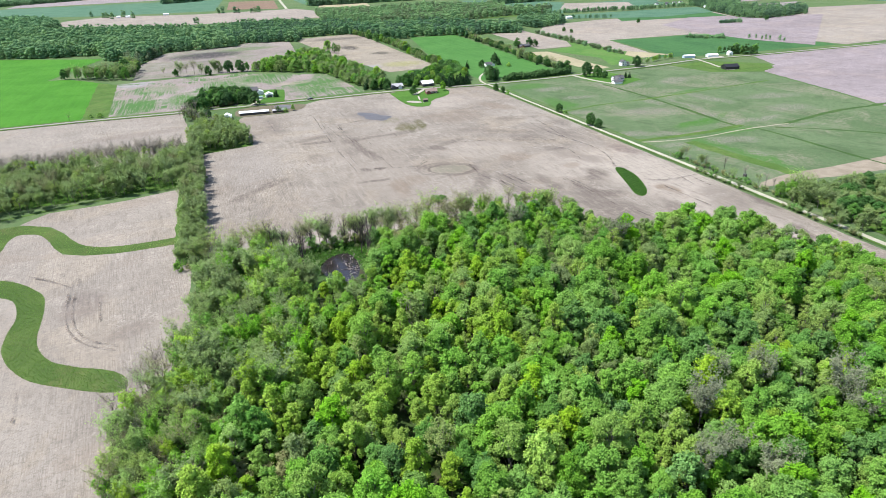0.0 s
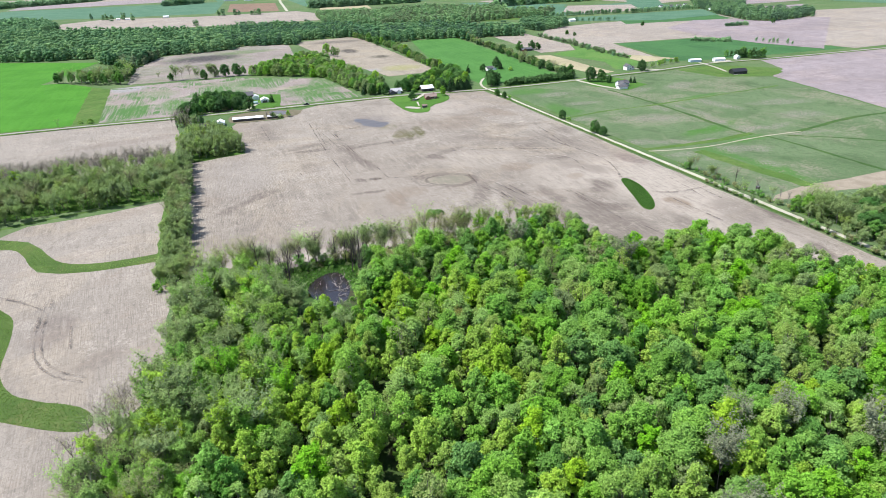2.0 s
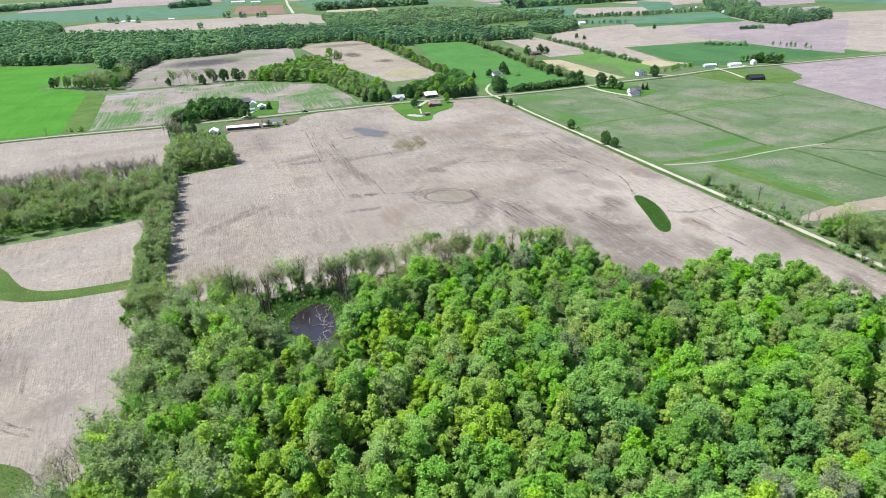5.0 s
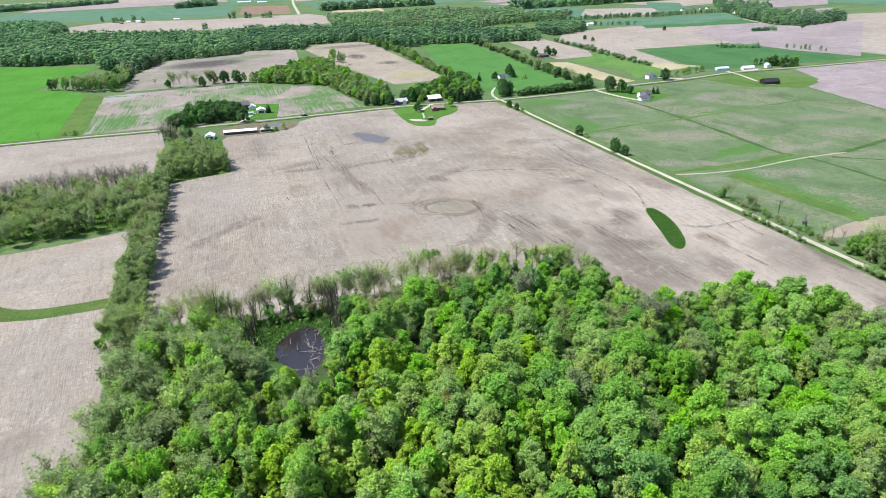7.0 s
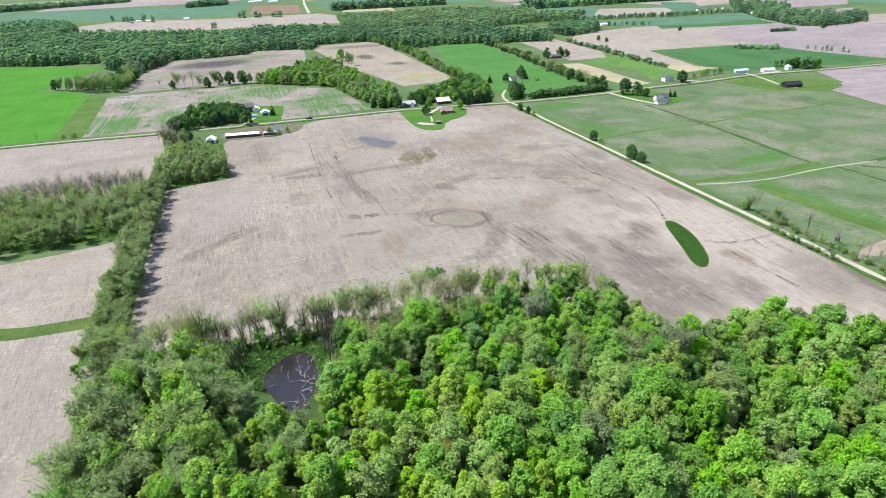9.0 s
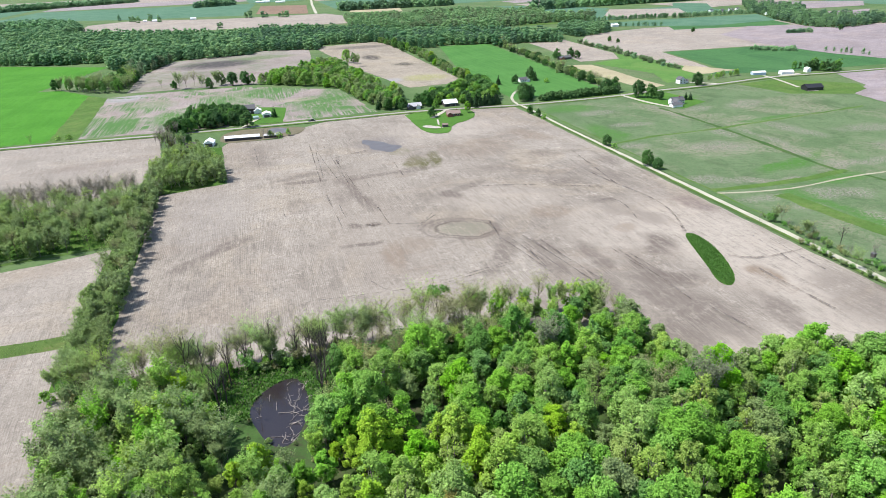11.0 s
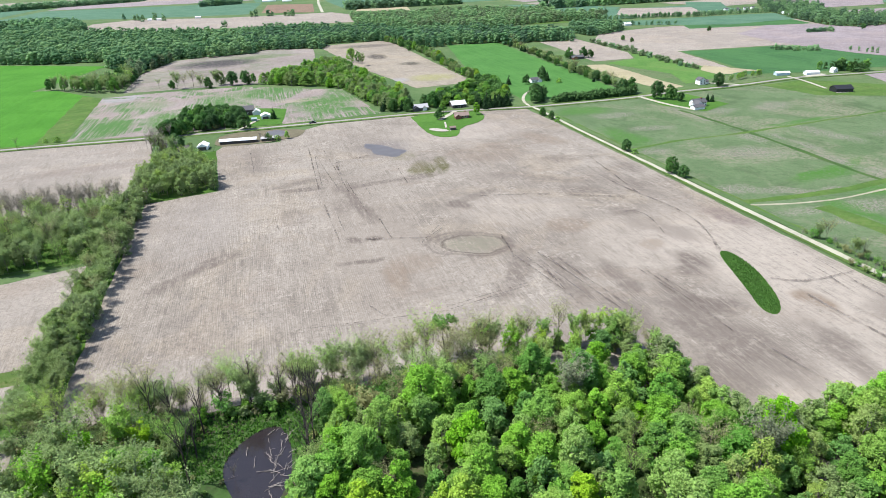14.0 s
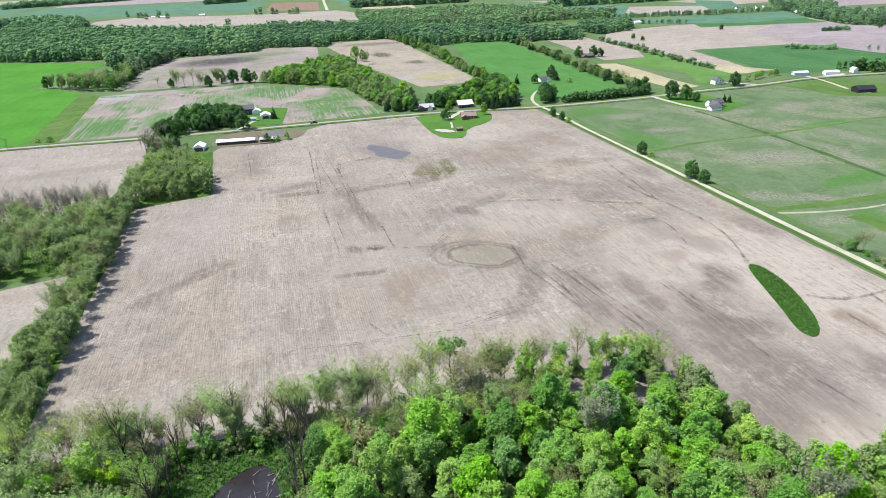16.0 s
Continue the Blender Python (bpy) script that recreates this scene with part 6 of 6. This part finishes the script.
# trees that stand alone
rng = np.random.default_rng(14)
for kind, x, y, s in (("bush", -16, 578, 1.0), ("bush", -10, 584, 1.2), ("bush", -2, 590, 1.0), ("bush", -18, 590, 1.3), ("bush", 2, 574, 0.8), ("dead_tree", -26, 592, 0.75), ("dead_tree", -20, 584, 0.8), ("leafless_tree", -30, 600, 0.7), ("leafless_tree", -15, 580, 0.7), ("leafless_tree", 45, 585, 0.5), ("leafless_tree", 48, 584, 0.45), ("young_tree", 52, 586, 0.3), ("bush", 56, 588, 0.9), ("young_tree", -24, 591, 0.62), ("leafless_tree", -22, 589, 0.75), ("leafless_tree", -18, 587, 0.8), ("dead_tree", -16, 586, 0.7), ("young_tree", -12, 584, 0.6), ("leafless_tree", -9, 582, 0.66), ("leafless_tree", -26, 596, 0.7), ("young_tree", -20, 594, 0.6), ("bush", -13, 572, 1.3), ("walnut_tree", -8, 592, 0.6), ("walnut_tree", -12, 600, 0.7)):
    plant(kind, x, y, rng, s, "", label="bush beside the farm sheds" if kind == "bush" else "tree beside the farm sheds")
LONE_TREES_A = (("walnut_tree", 257.5, 421, 0.5), ("walnut_tree", 258.5, 412, 0.42), ("walnut_tree", 258, 470, 0.4), ("bush", 259, 462, 0.9), ("walnut_tree", 252, 583, 0.42), ("walnut_tree", 253, 569, 0.36), ("bush", 254, 560, 1.0), ("walnut_tree", 177, 603, 0.55), ("maple_tree", 186, 626, 0.5), ("maple_tree", 195, 650, 0.55), ("maple_tree", 208, 608, 0.45), ("walnut_tree", 34, 632, 0.72), ("walnut_tree", 26, 660, 0.8), ("spruce_tree", 56, 662, 0.7), ("walnut_tree", 360, 601, 0.8), ("walnut_tree", 368, 594, 0.75), ("walnut_tree", 371, 585, 0.5), ("walnut_tree", 354, 632, 0.8), ("walnut_tree", 347, 634, 0.7), ("walnut_tree", 436, 626, 0.6), ("spruce_tree", 388, 574, 0.45), ("spruce_tree", 391, 572, 0.42), ("walnut_tree", 266, 630, 0.7), ("spruce_tree", 272, 632, 0.8), ("walnut_tree", 270, 640, 0.75), ("walnut_tree", 279, 646, 0.6),)
LONE_TREES_B = (("walnut_tree", 314, 730, 0.7), ("spruce_tree", 316, 722, 0.6), ("walnut_tree", 292, 716, 0.5), ("spruce_tree", 276, 720, 0.7), ("bush", 322, 708, 1.2), ("spruce_tree", 158, 650, 0.65), ("spruce_tree", 152, 656, 0.6), ("walnut_tree", 162, 644, 0.55), ("walnut_tree", 184, 650, 0.72), ("spruce_tree", 142, 652, 0.6), ("spruce_tree", 146, 660, 0.7), ("walnut_tree", 150, 648, 0.5), ("walnut_tree", 178, 656, 0.6), ("walnut_tree", 192, 654, 0.65), ("walnut_tree", 400, 852, 0.7), ("walnut_tree", 418, 852, 0.8), ("walnut_tree", 424, 846, 0.6), ("walnut_tree", 50, 590, 0.3), ("ash_tree", 63, 590, 0.3), ("bush", -98, 650, 1.0), ("bush", -106, 652, 0.8), ("bare_tree", -120, 636, 0.45),)
for kind, x, y, s in LONE_TREES_A + LONE_TREES_B:
    plant(kind, x, y, rng, s * (1.3 if kind != "bush" else 1.0), "", label="")
ROADSIDE_SCRUB_A = (("bare_tree", 254.4, 324, 0.4), ("verge_shrub", 260, 323, 1.1), ("young_tree", 261, 322, 0.5), ("budding_tree", 262.5, 320, 0.55), ("bare_tree", 260, 313, 0.4), ("young_tree", 260, 303, 0.56), ("bare_tree", 261.5, 301, 0.5), ("verge_shrub", 263, 301, 0.8), ("bare_tree", 254.4, 293, 0.4), ("bare_tree", 254.2, 289, 0.36), ("dead_tree", 254.5, 286, 0.4), ("dead_tree", 265, 290, 0.62), ("verge_shrub", 260, 291, 0.5), ("bare_tree", 260, 280, 0.4), ("budding_tree", 254.4, 272, 0.55), ("leafless_tree", 266, 275, 0.5), ("verge_shrub", 262, 279, 0.5), ("budding_tree", 264, 263, 0.5), ("bare_tree", 265, 259, 0.62), ("leafless_tree", 266, 255, 0.5), ("verge_shrub", 263, 256, 0.6), ("verge_shrub", 263, 268, 0.6), ("edge_tree", 262, 246, 0.68), ("edge_tree", 265, 242, 0.7), ("hedgerow_tree", 262, 238, 0.66), ("budding_tree", 267, 243, 0.95),)
ROADSIDE_SCRUB_B = (("young_tree", 264, 233, 0.85), ("budding_tree", 270, 240, 0.9), ("edge_tree", 261, 231, 0.5), ("verge_shrub", 253.6, 229, 0.9), ("verge_shrub", 253.2, 225, 0.8), ("young_tree", 253.6, 220, 0.5), ("budding_tree", 260.6, 219, 0.55), ("young_tree", 253.4, 211, 0.55), ("verge_shrub", 253.6, 207, 1.1), ("hedgerow_tree", 261, 208, 0.6), ("young_tree", 253.2, 203, 0.6), ("hedgerow_tree", 261, 198, 0.55), ("verge_shrub", 253.4, 196, 1.0),)
for kind, x, y, s in ROADSIDE_SCRUB_A + ROADSIDE_SCRUB_B:
    plant(kind, x, y, rng, s, "trees and scrub beside the gravel road")
for x, y in along([(253.6, 300), (253.6, 262)], 2.4, rng, 0.4)[0] + along([(260.4, 330), (261.4, 250)], 3.6, rng, 0.8)[0] + along([(253.4, 236), (253.4, 190)], 3.0, rng, 0.4)[0]:
    plant("verge_shrub", x, y, rng, rng.uniform(0.3, 0.8), "shrubs on the road verge")
for kind, x, y, s in (("budding_tree", -53, 868, 0.7), ("walnut_tree", -40, 861, 0.75), ("young_tree", -34, 858, 0.95), ("budding_tree", -27, 860, 0.8), ("budding_tree", -19, 862, 0.95), ("young_tree", -11, 853, 0.85), ("walnut_tree", -3, 848, 0.8), ("young_tree", 4, 860, 1.05), ("hedgerow_tree", 9, 862, 1.0), ("walnut_tree", 21, 853, 0.95), ("walnut_tree", 34, 853, 1.05), ("hickory_tree", 42, 850, 0.9)):
    plant(kind, x, y, rng, s, "row of trees between two fields")
for x, y in scattered([(-168, 918), (-133, 882), (-96, 862), (-84, 882), (-88, 950), (-108, 950), (-112, 908)], 6.5, rng):
    plant(("young_tree", "hickory_tree", "budding_tree", "walnut_tree")[int(rng.integers(4))], x, y, rng, rng.uniform(0.8, 1.05), "tongue of trees in the fields")
for kind, x, y, s in (("walnut_tree", 541, 979, 0.5), ("walnut_tree", 541, 955, 0.55), ("walnut_tree", 703, 1014, 0.6), ("walnut_tree", 875, 907, 0.6), ("young_tree", 164, 979, 1.0), ("hickory_tree", 167, 950, 0.9), ("young_tree", 167, 924, 0.9), ("ash_tree", 160, 965, 1.0)):
    plant(kind, x, y, rng, s, "", label="tree standing alone at the edge of a field")
for x, y in along([(445, 640), (505, 655)], 6, rng, 1.0)[0]:
    plant("ash_tree", x, y, rng, 0.4, "young trees along the road")
for x, y in along([(214, 628), (242, 626)], 2.2, rng, 1.6)[0] + along([(216, 634), (248, 634)], 2.8, rng, 2.0)[0]:
    plant("spruce_tree", x, y, rng, rng.uniform(0.7, 0.95), "spruces behind the farm")

# ---- marks on the fields ----
RUT_LINES_A = (([(218, 327), (219, 332), (224, 341), (231, 350), (233, 362), (231, 375), (228, 386), (223, 395), (222, 412), (221, 431)], 1.3), ([(224, 396), (227, 420), (230, 445), (233, 470)], 0.8), ([(150, 423), (173, 421), (183, 415), (194, 407), (211, 396), (223, 393)], 1.0), ([(219, 299), (221, 292), (225, 290), (231, 290), (240, 294), (251, 294)], 1.2), ([(222, 288), (219, 274), (223, 262), (224, 250)], 0.8), ([(246, 307), (243, 294), (244, 275)], 0.7), ([(242, 314), (240, 292), (237, 280)], 0.8),)
RUT_LINES_B = (([(86, 387), (96, 384), (112, 379)], 0.9), ([(88, 513), (95, 513), (100, 517), (110, 523)], 1.3), ([(88, 513), (88, 496), (87, 478), (87, 467)], 0.7), ([(75, 556), (74, 509), (73, 461)], 0.55), ([(77.5, 540), (76.5, 509), (75.5, 470)], 0.45), ([(73.5, 440), (74, 417), (75, 385)], 0.5), ([(78, 420), (78.5, 398)], 0.45), ([(96, 409), (97, 384)], 0.45), ([(121, 487), (120, 457)], 0.45), ([(97, 466), (98, 446)], 0.45), ([(49, 434), (50, 412)], 0.45), ([(38, 558), (40, 511)], 0.45),)
RUT_LINES_C = (([(76, 330), (82, 316)], 0.5), ([(181, 321), (182, 310), (183, 299), (183, 272)], 0.6), ([(183, 322), (184, 311), (185, 299)], 0.6), ([(179, 322), (180, 311), (181, 300)], 0.5), ([(152, 343), (154, 320), (158, 296)], 0.6), ([(155, 345), (157, 322), (161, 298)], 0.6), ([(148, 340), (150, 318), (154, 294)], 0.5), ([(186, 266), (188, 250), (191, 236)], 0.6), ([(140, 349), (143, 333), (146, 313)], 0.5), ([(144, 345), (148, 320)], 0.45), ([(150, 348), (155, 318)], 0.5), ([(147, 337), (146, 315), (146, 303)], 0.45),)
RUT_LINES_D = (([(201, 376), (206, 385), (216, 387), (216, 374), (207, 348)], 0.7), ([(110, 376), (113, 384), (121, 388)], 0.6), ([(108, 374), (111, 386), (120, 391)], 0.45), ([(142, 371), (145, 362), (143, 352), (139, 347)], 0.6), ([(78, 535), (80, 500), (83, 465)], 0.4), ([(84, 546), (86, 500), (88, 454)], 0.4), ([(87, 506), (90, 460), (92, 419)], 0.4), ([(53, 317), (78, 315), (105, 313), (119, 312)], 0.4), ([(103, 316), (118, 321), (136, 324)], 0.5), ([(104, 314), (118, 319), (136, 322)], 0.5),)
RUT_LINES_E = (([(-67, 288), (-67, 269), (-66, 252), (-64, 242), (-61, 232), (-56, 226), (-51, 223), (-45, 222)], 0.6), ([(-64.8, 288), (-64.8, 269), (-63.8, 252), (-61.8, 242), (-58.8, 233.5), (-53.8, 227.5), (-48.8, 224.5), (-42.8, 223.5)], 0.6), ([(-86, 300), (-78, 296), (-70, 290), (-66, 280)], 0.8), ([(-54, 262), (-52, 246)], 0.6), ([(-71, 206), (-69, 190)], 0.6),)
RUTS = RUT_LINES_A + RUT_LINES_B + RUT_LINES_C + RUT_LINES_D + RUT_LINES_E
for line, width in RUTS:
    ribbon("rut", line, width, M_TRACK, "dark rutted line across the bare soil", "rut", wobble=0.7)

# ---- dead wood in the pond ----
rng = np.random.default_rng(15)
plant("bare_tree", 34, 252, rng, 0.3, label="small bare grey shrub standing in the pond")
for i in range(60):
    while True:
        x, y = rng.uniform(28, 49), rng.uniform(237, 271)
        if inside(x, y, POND) and (x > 42 + (y - 255) * 0.2 or rng.random() < 0.12):
            break
    a, l, r = rng.normal(0.9, 0.9), rng.uniform(0.8, 3.8), rng.uniform(0.03, 0.1)
    log = thing("fallen_branch", pose(x, y, 0.12, 0, 0, 0), "bleached fallen branch lying in the dark pond", "branch", "branches in the pond")
    end = (l * math.cos(a), l * math.sin(a), rng.uniform(0.0, 0.7))
    runs = [bent(rng, (0, 0, 0), end, r, r * 0.4, 4, 0.025)]
    for _ in range(int(rng.integers(0, 4))):
        p = runs[0][int(rng.integers(1, 4))]
        c = a + rng.choice((-0.7, 0.7))
        runs.append(bent(rng, p[:3], (p[0] + l * 0.3 * math.cos(c), p[1] + l * 0.3 * math.sin(c), p[2] + 0.4), r * 0.5, r * 0.2, 2, 0.05))
    v, f = tubes(runs, 5)
    part("stem", mesh_of("stem", v, f, M_DEAD, True), None, log)


# ---- standing grass ----
def tufts(name, ring, count, tall, wide, material, label, seed):
    """Blades of standing grass as one object."""
    rng = np.random.default_rng(seed)
    xs, ys = [p[0] for p in ring], [p[1] for p in ring]
    pts = []
    while len(pts) < count:
        x, y = rng.uniform(min(xs), max(xs)), rng.uniform(min(ys), max(ys))
        if inside(x, y, ring) and not inside(x, y, POND):
            pts.append((x, y, 0.05))
    p = np.array(pts)
    a = rng.uniform(0, 6.283, count)
    side = np.column_stack([np.cos(a), np.sin(a), np.zeros(count)]) * wide * rng.uniform(0.5, 1.2, (count, 1))
    tip = np.column_stack([rng.normal(size=(count, 2)) * tall * 0.35, tall * rng.uniform(0.5, 1.2, count)])
    verts = np.stack([p - side, p + side, p + tip], axis=1).reshape(-1, 3)
    ob = part(name, mesh_of(name, verts, np.arange(3 * count).reshape(count, 3), material), None, None)
    return tagged(ob, label, "grass", kind="stuff")


PATCH = smooth_ring([(217, 326), (221, 324), (220.5, 311), (216.5, 298), (212, 287), (207, 279), (202, 276), (201, 282), (206, 295), (211.5, 312)], 2)
M_BLADES = leafage("grass_blades", (0.110, 0.225, 0.058), 0.3, warm=(0.110, 0.225, 0.058), see_through=0.45)
M_OLIVE_BLADES = leafage("olive_grass_blades", (0.135, 0.22, 0.055), 0.3, warm=(0.15, 0.23, 0.06), see_through=0.45)
tufts("tall_grass", PATCH, 6000, 0.4, 0.22, M_BLADES, "tall dark green standing grass in the bare field", 31)
tufts("tall_grass", smooth_ring([(-120, 305), (-98, 304), (-86, 293), (-74, 275), (-73, 246), (-70, 231), (-62, 219), (-40, 207), (-38, 192), (-60, 205), (-73, 216), (-81, 231), (-84, 246), (-82, 263), (-88, 281), (-100, 287), (-120, 288)], 1), 5000, 0.35, 0.18, M_OLIVE_BLADES, "green standing grass along a waterway", 32)
tufts("tall_grass", BROOK, 3500, 0.35, 0.18, M_OLIVE_BLADES, "green standing grass along a waterway", 33)
tufts("undergrowth", [(-26, 286), (-25, 405), (-150, 400), (-150, 470), (-20, 476), (-14, 286)], 9000, 0.9, 0.3, M_BLADES, "rough green undergrowth below the hedgerow trees", 34)
tufts("undergrowth", [(-19, 281), (110, 279), (120, 262), (60, 255), (-18, 250)], 12000, 1.0, 0.35, M_BLADES, "rough green undergrowth along the wood's edge", 35)


# ---- a car on the road ----
car = thing("pickup_truck", pose(84, 631.2, 0.30, 0, 0, 2), "dark pickup truck standing on the country road", "truck")
M_CAR = plain("dark_car_paint", (0.02, 0.02, 0.024), 0.3, spread=0.05)
M_TYRE = plain("tyre_rubber", (0.02, 0.02, 0.02), 0.9, spread=0.1)
slab("body", -2.7, -0.95, 0.45, 2.7, 0.95, 1.05, M_CAR, car)
cab = slab("cab", -0.6, -0.85, 1.05, 1.5, 0.85, 1.8, M_CAR, car)
slab("windscreen", 1.5, -0.75, 1.15, 1.56, 0.75, 1.7, M_PANE, cab, "dark glass")
slab("tailgate", -2.76, -0.9, 0.6, -2.7, 0.9, 1.3, M_CAR, car)
for sx in (-1.7, 1.7):
    for sy in (-0.95, 0.95):
        bm = bmesh.new()
        bmesh.ops.create_cone(bm, cap_ends=True, segments=14, radius1=0.4, radius2=0.4, depth=0.26, matrix=pose(sx, sy, 0.4, 90, 0, 0))
        part("wheel", bm, M_TYRE, car)
